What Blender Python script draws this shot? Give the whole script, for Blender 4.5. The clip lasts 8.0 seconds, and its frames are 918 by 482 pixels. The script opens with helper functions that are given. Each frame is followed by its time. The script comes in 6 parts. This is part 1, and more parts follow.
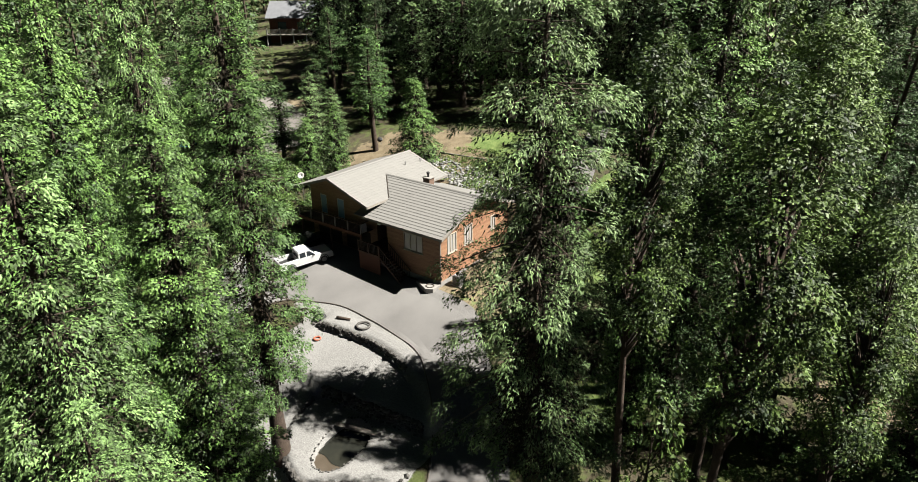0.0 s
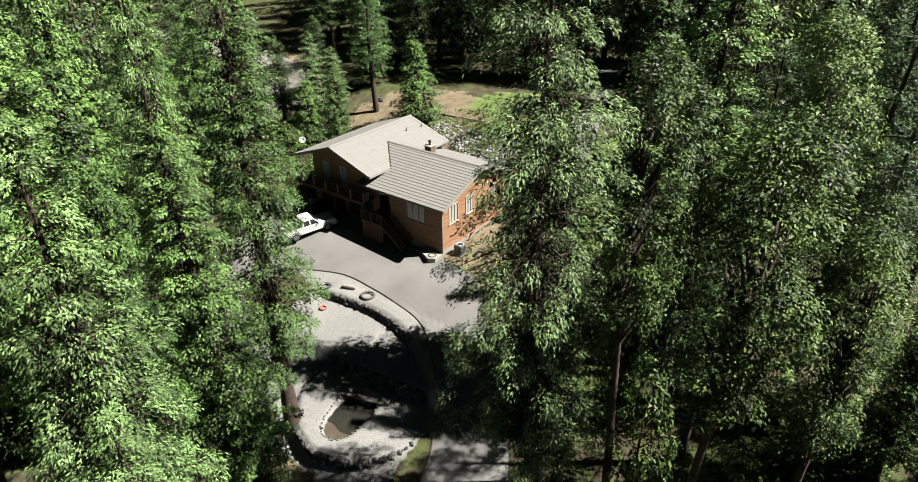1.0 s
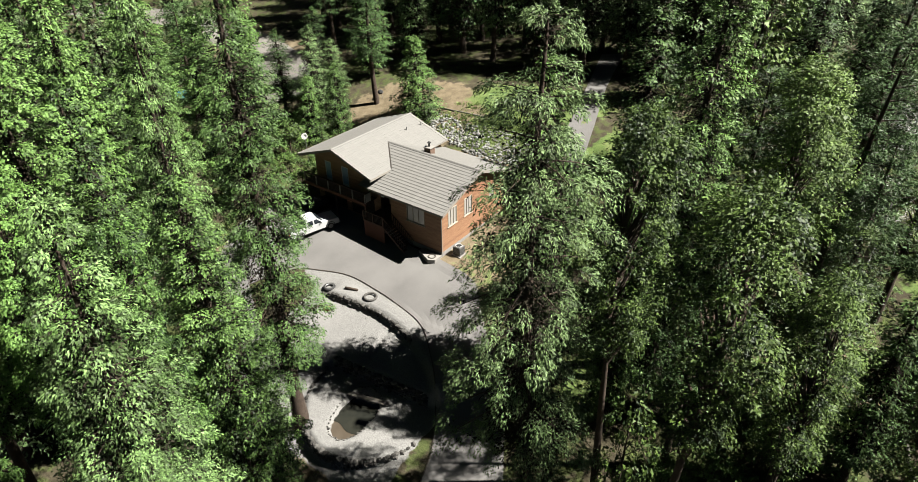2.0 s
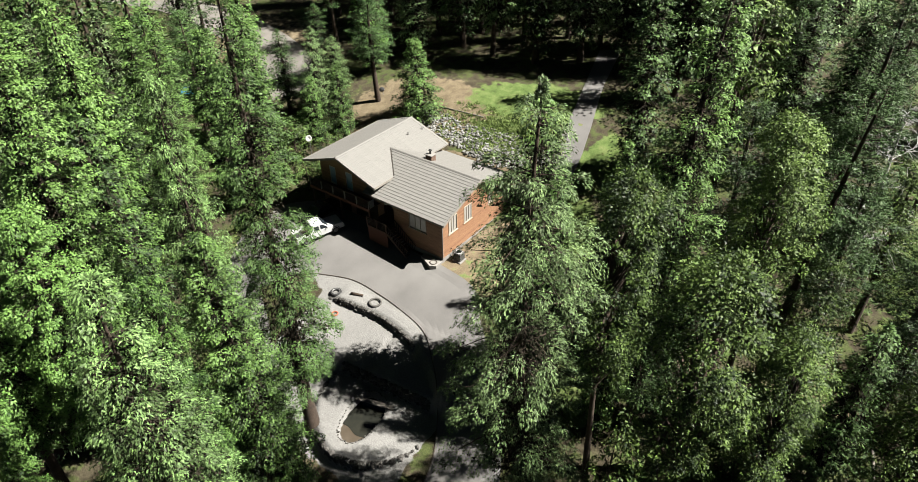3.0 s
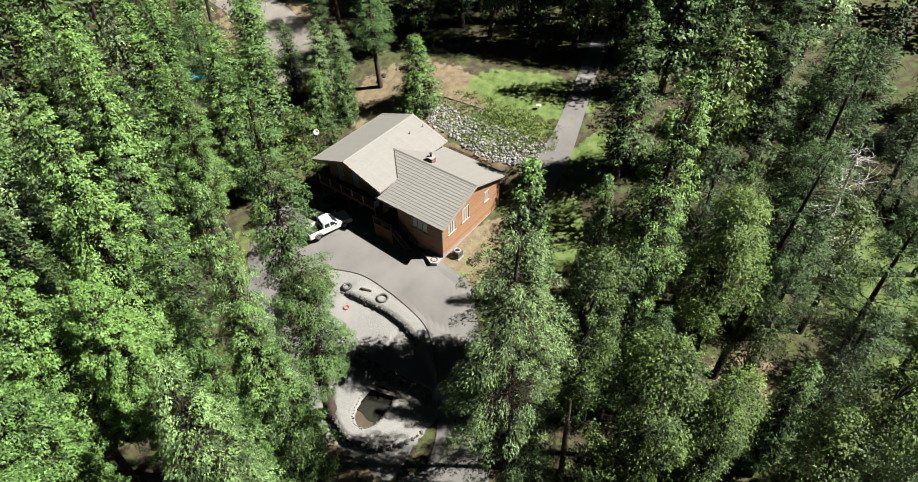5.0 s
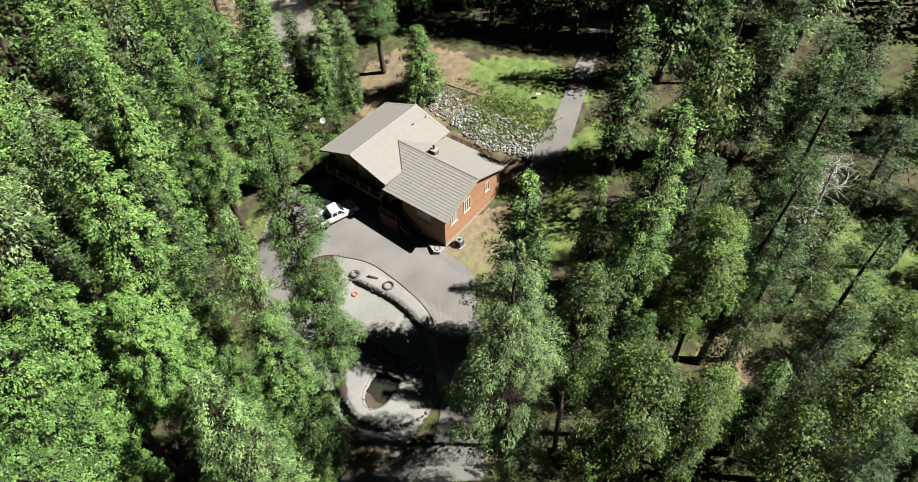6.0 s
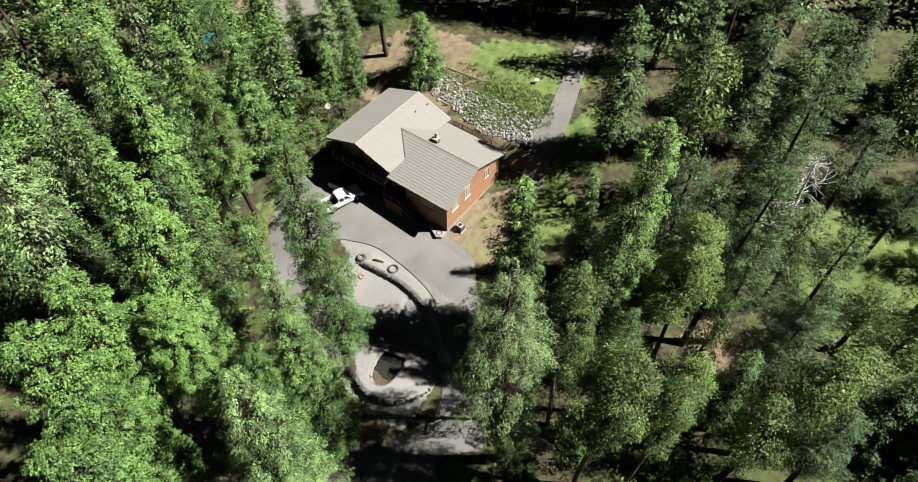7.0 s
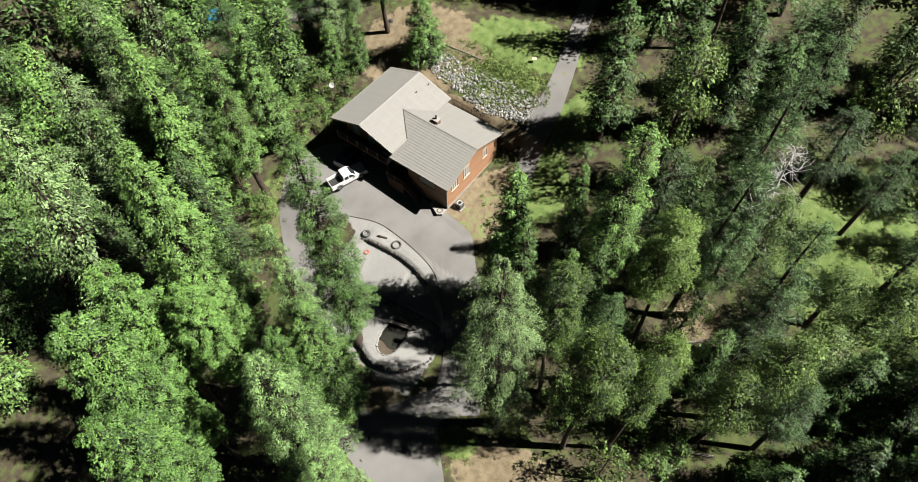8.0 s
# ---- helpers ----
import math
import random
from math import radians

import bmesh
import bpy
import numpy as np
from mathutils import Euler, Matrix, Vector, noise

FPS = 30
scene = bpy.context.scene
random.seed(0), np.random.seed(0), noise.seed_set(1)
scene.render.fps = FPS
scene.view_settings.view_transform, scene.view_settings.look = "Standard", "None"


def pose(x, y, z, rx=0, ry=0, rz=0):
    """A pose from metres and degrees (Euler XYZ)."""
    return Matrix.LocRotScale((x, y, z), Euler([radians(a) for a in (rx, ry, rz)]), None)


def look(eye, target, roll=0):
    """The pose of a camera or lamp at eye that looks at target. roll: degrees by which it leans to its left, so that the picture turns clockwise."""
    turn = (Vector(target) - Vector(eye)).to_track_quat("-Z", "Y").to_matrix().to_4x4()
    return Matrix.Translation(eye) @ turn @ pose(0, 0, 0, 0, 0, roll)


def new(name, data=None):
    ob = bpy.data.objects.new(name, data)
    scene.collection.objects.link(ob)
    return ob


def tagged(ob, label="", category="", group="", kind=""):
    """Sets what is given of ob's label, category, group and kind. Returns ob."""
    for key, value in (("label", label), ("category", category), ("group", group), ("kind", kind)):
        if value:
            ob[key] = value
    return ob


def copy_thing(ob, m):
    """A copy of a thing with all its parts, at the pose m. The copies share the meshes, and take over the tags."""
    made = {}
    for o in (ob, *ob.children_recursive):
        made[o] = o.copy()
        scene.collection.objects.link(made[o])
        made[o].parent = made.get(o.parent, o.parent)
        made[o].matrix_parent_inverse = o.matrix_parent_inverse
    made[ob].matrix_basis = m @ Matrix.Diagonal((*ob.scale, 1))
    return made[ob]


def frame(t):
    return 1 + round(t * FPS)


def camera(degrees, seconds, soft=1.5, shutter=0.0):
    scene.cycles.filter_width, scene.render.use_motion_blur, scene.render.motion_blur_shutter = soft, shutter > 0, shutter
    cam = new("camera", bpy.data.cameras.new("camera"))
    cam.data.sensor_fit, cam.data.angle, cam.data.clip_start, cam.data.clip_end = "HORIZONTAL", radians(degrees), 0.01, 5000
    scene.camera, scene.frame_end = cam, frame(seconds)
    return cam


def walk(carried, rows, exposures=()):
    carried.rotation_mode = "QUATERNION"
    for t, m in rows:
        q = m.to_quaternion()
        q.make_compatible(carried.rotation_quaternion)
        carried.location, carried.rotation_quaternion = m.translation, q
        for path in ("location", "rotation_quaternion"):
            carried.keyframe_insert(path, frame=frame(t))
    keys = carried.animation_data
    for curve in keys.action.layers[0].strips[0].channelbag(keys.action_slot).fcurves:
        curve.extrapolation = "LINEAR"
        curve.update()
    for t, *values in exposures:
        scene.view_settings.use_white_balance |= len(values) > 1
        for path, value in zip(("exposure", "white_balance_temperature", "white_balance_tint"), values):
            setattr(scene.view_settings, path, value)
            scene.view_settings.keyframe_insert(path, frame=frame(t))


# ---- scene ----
cam = camera(71.26, 8.0, soft=0.75)
PATH = [
    (0.0, 30.1116, -37.3927, 25.0844, 66.399, 0.331, 36.855),
    (0.5, 29.9974, -37.332, 26.3157, 63.74, 0.386, 36.845),
    (1.0, 29.9116, -37.2568, 27.7295, 61.107, 0.407, 36.858),
    (1.5, 29.9436, -37.1709, 29.4655, 59.155, 0.452, 36.858),
    (2.0, 30.0149, -37.19, 31.7019, 57.751, 0.445, 36.816),
    (3.5, 29.9738, -36.9918, 38.9823, 52.548, 0.516, 36.786),
    (4.0, 29.9751, -36.8594, 41.4778, 50.786, 0.495, 36.777),
    (4.5, 30.0196, -36.7274, 43.9697, 48.976, 0.508, 36.778),
    (6.0, 29.7886, -36.5448, 51.6312, 42.922, 0.514, 36.864),
    (6.5, 29.6924, -36.4665, 54.2037, 40.824, 0.517, 36.881),
    (7.0, 29.654, -36.33, 56.7797, 38.705, 0.552, 36.911),
    (7.5, 29.7354, -36.174, 59.4206, 36.382, 0.632, 36.965),
    (8.0, 29.888, -36.0343, 62.0145, 34.175, 0.722, 36.998),
]
walk(cam, [(t, pose(x, y, z, rx, ry, rz)) for t, x, y, z, rx, ry, rz in PATH],
     exposures=[(0.0, 2.41), (2.0, 2.38), (4.0, 2.35), (8.0, 2.28)])

# ---- light ----
SUN_DIR = Vector((0.685, 0.388, 0.99)).normalized()      # towards the sun
world = bpy.data.worlds.new("sky")
scene.world = world
world.use_nodes = True
wn = world.node_tree
sky = wn.nodes.new("ShaderNodeTexSky")
sky.sky_type = 'NISHITA'
sky.sun_disc = False
sky.altitude = 1600
sky.air_density = 0.025
sky.dust_density = 0.02
sky.sun_elevation = math.asin(SUN_DIR.z)
sky.sun_rotation = math.atan2(SUN_DIR.x, SUN_DIR.y)
wn.nodes["Background"].inputs[1].default_value = 0.05
wn.links.new(sky.outputs[0], wn.nodes["Background"].inputs[0])
sun = new("sun", bpy.data.lights.new("sun", 'SUN'))
sun.data.energy = 5.0
sun.data.angle = radians(0.55)
sun.data.color = (1.0, 0.96, 0.88)
sun.matrix_world = look(SUN_DIR * 200, (0, 0, 0))
scene.view_settings.exposure = 2.37


# ---- materials ----
def material(name, colors, rough=0.8, scale=4.0, fine=40.0, bump=0.15, metal=0.0, spec=0.3, translucent=0.0,
             island=0.0, per_object=0.0, coord="Object", grain=0.35, spread=0.4):
    """A surface whose colour wanders between the given ones at two scales, with fine relief."""
    m = bpy.data.materials.new(name)
    m.use_nodes = True
    nt = m.node_tree
    n, l = nt.nodes, nt.links
    b = n["Principled BSDF"]
    tc = n.new("ShaderNodeTexCoord")
    big = n.new("ShaderNodeTexNoise")
    big.inputs["Scale"].default_value = scale
    big.inputs["Detail"].default_value = 5
    small = n.new("ShaderNodeTexNoise")
    small.inputs["Scale"].default_value = fine
    small.inputs["Detail"].default_value = 4
    for x in (big, small):
        l.new(tc.outputs[coord], x.inputs["Vector"])
    mix = n.new("ShaderNodeMath")
    mix.operation = 'MULTIPLY_ADD'
    l.new(small.outputs["Fac"], mix.inputs[0])
    mix.inputs[1].default_value = grain
    low = n.new("ShaderNodeMath")
    low.operation = 'MULTIPLY'
    low.inputs[1].default_value = 1 - grain
    l.new(big.outputs["Fac"], low.inputs[0])
    l.new(low.outputs[0], mix.inputs[2])
    fac = mix.outputs[0]
    geo = n.new("ShaderNodeNewGeometry")
    info = n.new("ShaderNodeObjectInfo")
    for amount, out in ((island, geo.outputs["Random Per Island"]), (per_object, info.outputs["Random"])):
        if amount:
            a = n.new("ShaderNodeMath")
            a.operation = 'MULTIPLY_ADD'
            sub = n.new("ShaderNodeMath")
            sub.operation = 'SUBTRACT'
            sub.inputs[1].default_value = 0.5
            l.new(out, sub.inputs[0])
            l.new(sub.outputs[0], a.inputs[0])
            a.inputs[1].default_value = amount
            l.new(fac, a.inputs[2])
            fac = a.outputs[0]
    ramp = n.new("ShaderNodeValToRGB")
    l.new(fac, ramp.inputs[0])
    e = ramp.color_ramp.elements
    while len(e) < len(colors):
        e.new(0.5)
    for i, c in enumerate(colors):
        e[i].position = 0.5 + spread * (i / max(1, len(colors) - 1) - 0.5)
        e[i].color = (*c, 1)
    l.new(ramp.outputs[0], b.inputs["Base Color"])
    b.inputs["Roughness"].default_value = rough
    b.inputs["Metallic"].default_value = metal
    b.inputs["Specular IOR Level"].default_value = spec
    if bump:
        bp = n.new("ShaderNodeBump")
        bp.inputs["Strength"].default_value = bump
        bp.inputs["Distance"].default_value = 0.05
        l.new(small.outputs["Fac"], bp.inputs["Height"])
        l.new(bp.outputs[0], b.inputs["Normal"])
    if translucent:
        tr = n.new("ShaderNodeBsdfTranslucent")
        l.new(ramp.outputs[0], tr.inputs["Color"])
        mx = n.new("ShaderNodeMixShader")
        mx.inputs[0].default_value = translucent
        l.new(b.outputs[0], mx.inputs[1])
        l.new(tr.outputs[0], mx.inputs[2])
        l.new(mx.outputs[0], n["Material Output"].inputs[0])
    return m


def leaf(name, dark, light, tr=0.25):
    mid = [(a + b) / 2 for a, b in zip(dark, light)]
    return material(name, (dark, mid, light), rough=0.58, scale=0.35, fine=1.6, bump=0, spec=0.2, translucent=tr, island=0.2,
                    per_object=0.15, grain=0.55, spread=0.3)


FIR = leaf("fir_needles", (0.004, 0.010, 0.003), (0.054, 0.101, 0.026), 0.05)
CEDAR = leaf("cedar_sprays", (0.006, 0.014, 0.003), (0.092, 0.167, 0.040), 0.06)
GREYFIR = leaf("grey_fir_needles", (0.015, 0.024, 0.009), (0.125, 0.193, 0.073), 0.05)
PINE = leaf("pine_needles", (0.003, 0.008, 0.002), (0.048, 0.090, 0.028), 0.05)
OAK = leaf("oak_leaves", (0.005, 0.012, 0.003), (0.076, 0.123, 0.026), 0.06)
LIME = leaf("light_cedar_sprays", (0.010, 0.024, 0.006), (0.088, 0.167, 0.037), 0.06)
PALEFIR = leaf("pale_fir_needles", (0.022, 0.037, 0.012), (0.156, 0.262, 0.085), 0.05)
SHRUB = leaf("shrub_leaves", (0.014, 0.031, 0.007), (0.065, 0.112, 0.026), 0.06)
# near-black brown that puts the shade inside conifer crowns into the colour
TWIG_SHADE = material("twig_shade", ((0.006, 0.006, 0.004), (0.012, 0.011, 0.007), (0.020, 0.018, 0.012)), 0.95, 1.0, 6, 0, spec=0.1)
LOGWOOD = material("old_log", ((0.062, 0.055, 0.047), (0.115, 0.106, 0.094)), 0.9, 2.0, 20, 0.5)
BARK = material("bark", ((0.012, 0.008, 0.006), (0.028, 0.019, 0.013), (0.043, 0.031, 0.023)), 0.95, 2.0, 14, 0.8)
DEADWOOD = material("dead_wood", ((0.150, 0.147, 0.140), (0.270, 0.266, 0.255)), 0.9, 2.0, 20, 0.5)
ASPHALT = material("asphalt", ((0.058, 0.056, 0.054), (0.083, 0.080, 0.077), (0.103, 0.100, 0.096)), 0.9, 0.22, 45, 0.25, grain=0.28)
TRACK = material("gravel_road", ((0.083, 0.076, 0.069), (0.119, 0.112, 0.102)), 0.95, 0.5, 30, 0.4)
# stone colour darkened so the terrace walls carry the shade of their faces
STONE = material("fieldstone", ((0.016, 0.015, 0.013), (0.034, 0.032, 0.029), (0.060, 0.057, 0.053)), 0.9, 1.5, 18, 0.5, per_object=0.5)
BEDSTONE = material("grey_boulder", ((0.050, 0.050, 0.046), (0.100, 0.100, 0.094), (0.160, 0.160, 0.153)), 0.9, 0.8, 12, 0.5, island=0.5)
CONCRETE = material("concrete", ((0.109, 0.102, 0.094), (0.152, 0.145, 0.135)), 0.9, 1.2, 30, 0.2)
ROOF = material("roof_tile", ((0.086, 0.084, 0.079), (0.102, 0.099, 0.093), (0.118, 0.114, 0.107)), 0.75, 0.5, 30, 0.25, per_object=0.05, grain=0.4)
ROOFDARK = material("roof_edge", ((0.033, 0.028, 0.023), (0.053, 0.046, 0.040)), 0.8, 2, 20, 0.1)
WHITE = material("white_paint", ((0.270, 0.270, 0.262), (0.307, 0.307, 0.299)), 0.5, 2, 20, 0.05)
TRIMWOOD = material("grey_trim", ((0.112, 0.102, 0.089), (0.149, 0.139, 0.125)), 0.7, 2, 20, 0.1)
DECKWOOD = material("deck_wood", ((0.036, 0.020, 0.013), (0.066, 0.038, 0.025)), 0.8, 2, 25, 0.2)
DARKWOOD = material("dark_wood", ((0.010, 0.007, 0.005), (0.020, 0.013, 0.009)), 0.8, 2, 25, 0.2)
DARK = material("dark_rubber", ((0.007, 0.007, 0.007), (0.017, 0.017, 0.017)), 0.8, 4, 40, 0.2)
STEEL = material("grey_steel", ((0.121, 0.121, 0.121), (0.176, 0.176, 0.176)), 0.45, 3, 40, 0.05, metal=0.8)
CARPAINT = material("white_car_paint", ((0.277, 0.281, 0.284), (0.299, 0.303, 0.307)), 0.25, 0.7, 5, 0.0, spec=0.5)
DARKPAINT = material("dark_car_paint", ((0.007, 0.007, 0.009), (0.012, 0.012, 0.014)), 0.25, 0.7, 5, 0.0, spec=0.5)
BRICK = material("chimney_brick", ((0.056, 0.035, 0.025), (0.099, 0.063, 0.046)), 0.9, 3, 25, 0.4)
BLUETARP = material("blue_tarp", ((0.006, 0.110, 0.275), (0.011, 0.187, 0.374)), 0.45, 0.6, 8, 0.3)
CREAM = material("cream_paint", ((0.198, 0.176, 0.138), (0.242, 0.220, 0.176)), 0.6, 2, 20, 0.05)
EDGING = material("dark_edging", ((0.028, 0.022, 0.017), (0.055, 0.047, 0.039)), 0.9, 2, 20, 0.3)
DRYGRASS = leaf("dry_grass", (0.050, 0.080, 0.020), (0.180, 0.230, 0.075), 0.3)
REDPAINT = material("red_plastic", ((0.150, 0.040, 0.022), (0.210, 0.065, 0.038)), 0.5, 2, 20, 0.05)
WATER = material("pond_water", ((0.007, 0.008, 0.007), (0.017, 0.017, 0.013)), 0.06, 0.5, 3, 0.02, spec=0.5)
MUD = material("wet_mud", ((0.033, 0.026, 0.018), (0.056, 0.046, 0.035)), 0.3, 1.0, 12, 0.15, spec=0.5)
CLADRED = material("red_brown_cladding", ((0.056, 0.020, 0.012), (0.086, 0.033, 0.020)), 0.8, 1, 20, 0.1)
ROOFBLUE = material("grey_blue_shingle", ((0.066, 0.069, 0.076), (0.099, 0.102, 0.109)), 0.8, 0.8, 20, 0.2)


def glass_material():
    m = bpy.data.materials.new("window_glass")
    m.use_nodes = True
    b = m.node_tree.nodes["Principled BSDF"]
    b.inputs["Base Color"].default_value = (0.02, 0.025, 0.03, 1)
    b.inputs["Roughness"].default_value = 0.04
    b.inputs["Specular IOR Level"].default_value = 0.6
    return m


GLASS = glass_material()


def backed_glass(name, color):
    """Glass with a blind or curtain close behind it."""
    m = material(name, (color, tuple(min(1, c * 1.15) for c in color)), 0.35, 3, 12, 0.05, spec=0.5)
    b = m.node_tree.nodes["Principled BSDF"]
    b.inputs["Coat Weight"].default_value = 0.8
    b.inputs["Coat Roughness"].default_value = 0.03
    return m


BLINDPANE = backed_glass("blind_behind_glass", (0.165, 0.158, 0.149))
CURTAINPANE = backed_glass("curtain_behind_glass", (0.110, 0.180, 0.290))


def siding_material():
    """Orange-brown stained boards, 0.2 m high, with a dark lap line and each its own tone."""
    m = bpy.data.materials.new("cedar_siding")
    m.use_nodes = True
    nt = m.node_tree
    n, l = nt.nodes, nt.links
    b = n["Principled BSDF"]
    tc = n.new("ShaderNodeTexCoord")
    sep = n.new("ShaderNodeSeparateXYZ")
    l.new(tc.outputs["Object"], sep.inputs[0])
    row = n.new("ShaderNodeMath")
    row.operation = 'MULTIPLY'
    row.inputs[1].default_value = 5.0
    l.new(sep.outputs[2], row.inputs[0])
    fl = n.new("ShaderNodeMath")
    fl.operation = 'FLOOR'
    l.new(row.outputs[0], fl.inputs[0])
    wn_ = n.new("ShaderNodeTexWhiteNoise")
    wn_.noise_dimensions = '1D'
    l.new(fl.outputs[0], wn_.inputs["W"])
    fr = n.new("ShaderNodeMath")
    fr.operation = 'FRACT'
    l.new(row.outputs[0], fr.inputs[0])
    mp = n.new("ShaderNodeMapping")
    mp.inputs["Scale"].default_value = (1.2, 1.2, 14)
    l.new(tc.outputs["Object"], mp.inputs[0])
    ns = n.new("ShaderNodeTexNoise")
    ns.inputs["Scale"].default_value = 1.5
    ns.inputs["Detail"].default_value = 6
    l.new(mp.outputs[0], ns.inputs["Vector"])
    add = n.new("ShaderNodeMath")
    add.operation = 'MULTIPLY_ADD'
    l.new(wn_.outputs["Value"], add.inputs[0])
    add.inputs[1].default_value = 0.22
    l.new(ns.outputs["Fac"], add.inputs[2])
    ramp = n.new("ShaderNodeValToRGB")
    e = ramp.color_ramp.elements
    e[0].position, e[0].color = 0.35, (0.105, 0.047, 0.024, 1)
    e[1].position, e[1].color = 0.85, (0.205, 0.112, 0.060, 1)
    l.new(add.outputs[0], ramp.inputs[0])
    l.new(ramp.outputs[0], b.inputs["Base Color"])
    b.inputs["Roughness"].default_value = 0.7
    bp = n.new("ShaderNodeBump")
    bp.inputs["Strength"].default_value = 0.6
    bp.inputs["Distance"].default_value = 0.03
    l.new(fr.outputs[0], bp.inputs["Height"])
    l.new(bp.outputs[0], b.inputs["Normal"])
    return m


SIDING = siding_material()


def ground_material():
    """Forest litter, with grass, bare earth and pale gravel where the ground's zones say so; noise frays their borders."""
    m = bpy.data.materials.new("forest_ground")
    m.use_nodes = True
    nt = m.node_tree
    n, l = nt.nodes, nt.links
    b = n["Principled BSDF"]
    tc = n.new("ShaderNodeTexCoord")

    def noise_tex(scale, detail=5):
        x = n.new("ShaderNodeTexNoise")
        x.inputs["Scale"].default_value = scale
        x.inputs["Detail"].default_value = detail
        l.new(tc.outputs["Object"], x.inputs["Vector"])
        return x.outputs["Fac"]

    big, mid, fine = noise_tex(0.16), noise_tex(1.1), noise_tex(9.0)

    def ramp(fac, cols):
        r = n.new("ShaderNodeValToRGB")
        e = r.color_ramp.elements
        while len(e) < len(cols):
            e.new(0.5)
        for i, c in enumerate(cols):
            e[i].position = 0.32 + 0.36 * i / (len(cols) - 1)
            e[i].color = (*c, 1)
        l.new(fac, r.inputs[0])
        return r.outputs[0]

    def blend(a, c, f):
        x = n.new("ShaderNodeMix")
        x.data_type = 'RGBA'
        l.new(f, x.inputs["Factor"])
        l.new(a, x.inputs["A"])
        l.new(c, x.inputs["B"])
        return x.outputs["Result"]

    def avg(a, c, w):
        x = n.new("ShaderNodeMix")
        x.inputs["Factor"].default_value = w
        l.new(a, x.inputs["A"])
        l.new(c, x.inputs["B"])
        return x.outputs["Result"]

    zone = n.new("ShaderNodeAttribute")
    zone.attribute_name = "zone"
    sep = n.new("ShaderNodeSeparateColor")
    l.new(zone.outputs["Color"], sep.inputs[0])

    def mask(channel, fray):
        a = n.new("ShaderNodeMath")
        a.operation = 'MULTIPLY_ADD'
        s = n.new("ShaderNodeMath")
        s.operation = 'SUBTRACT'
        s.inputs[1].default_value = 0.5
        l.new(fray, s.inputs[0])
        l.new(s.outputs[0], a.inputs[0])
        a.inputs[1].default_value = 1.3
        l.new(channel, a.inputs[2])
        r = n.new("ShaderNodeMapRange")
        r.interpolation_type = 'SMOOTHSTEP'
        r.inputs["From Min"].default_value = 0.4
        r.inputs["From Max"].default_value = 0.62
        l.new(a.outputs[0], r.inputs["Value"])
        return r.outputs[0]

    mf = avg(mid, fine, 0.5)
    litter = ramp(mf, ((0.015, 0.012, 0.007), (0.033, 0.028, 0.017), (0.056, 0.050, 0.030)))
    weeds = ramp(mf, ((0.017, 0.025, 0.007), (0.047, 0.056, 0.019)))
    base = blend(litter, weeds, mask(big, mid))
    earth = ramp(mf, ((0.048, 0.037, 0.023), (0.088, 0.070, 0.044), (0.128, 0.107, 0.072)))
    grass = ramp(mf, ((0.023, 0.038, 0.010), (0.054, 0.082, 0.022), (0.098, 0.110, 0.044)))
    gravel = ramp(avg(big, fine, 0.65), ((0.077, 0.075, 0.072), (0.113, 0.111, 0.107), (0.144, 0.142, 0.136)))
    col = blend(base, earth, mask(sep.outputs[1], mid))
    col = blend(col, grass, mask(sep.outputs[0], mid))
    col = blend(col, gravel, mask(sep.outputs[2], mid))
    l.new(col, b.inputs["Base Color"])
    b.inputs["Roughness"].default_value = 0.95
    b.inputs["Specular IOR Level"].default_value = 0.15
    bp = n.new("ShaderNodeBump")
    bp.inputs["Strength"].default_value = 0.6
    bp.inputs["Distance"].default_value = 0.12
    l.new(mf, bp.inputs["Height"])
    l.new(bp.outputs[0], b.inputs["Normal"])
    return m


GROUND = ground_material()


# ---- mesh helpers ----
def part(name, bm, mat, parent=None, label="", smooth=False):
    """Link a bmesh as one mesh object, under a thing or a part where one is given."""
    me = bpy.data.meshes.new(name)
    bm.normal_update()
    bm.to_mesh(me)
    bm.free()
    me.materials.append(mat)
    if smooth:
        me.shade_smooth()
    ob = new(name, me)
    if parent:
        ob.parent = parent
    if label:
        ob["label"] = label
    return ob


def raw(name, verts, faces, mat, parent=None, smooth=False):
    me = bpy.data.meshes.new(name)
    me.from_pydata(verts, [], faces)
    me.materials.append(mat)
    if smooth:
        me.shade_smooth()
    ob = new(name, me)
    if parent:
        ob.parent = parent
    return ob


def box(bm, x0, x1, y0, y1, z0, z1, m=None, bevel=0.0):
    r = bmesh.ops.create_cube(bm, size=1.0)
    vs = r["verts"]
    for v in vs:
        v.co = Vector((x0 + (v.co.x + 0.5) * (x1 - x0), y0 + (v.co.y + 0.5) * (y1 - y0), z0 + (v.co.z + 0.5) * (z1 - z0)))
    if bevel:
        es = list({e for v in vs for e in v.link_edges})
        r2 = bmesh.ops.bevel(bm, geom=es, offset=bevel, segments=2, affect='EDGES')
        vs = list({v for f in r2["faces"] for v in f.verts} | {v for v in vs if v.is_valid})
    if m:
        bmesh.ops.transform(bm, matrix=m, verts=vs)
    return vs


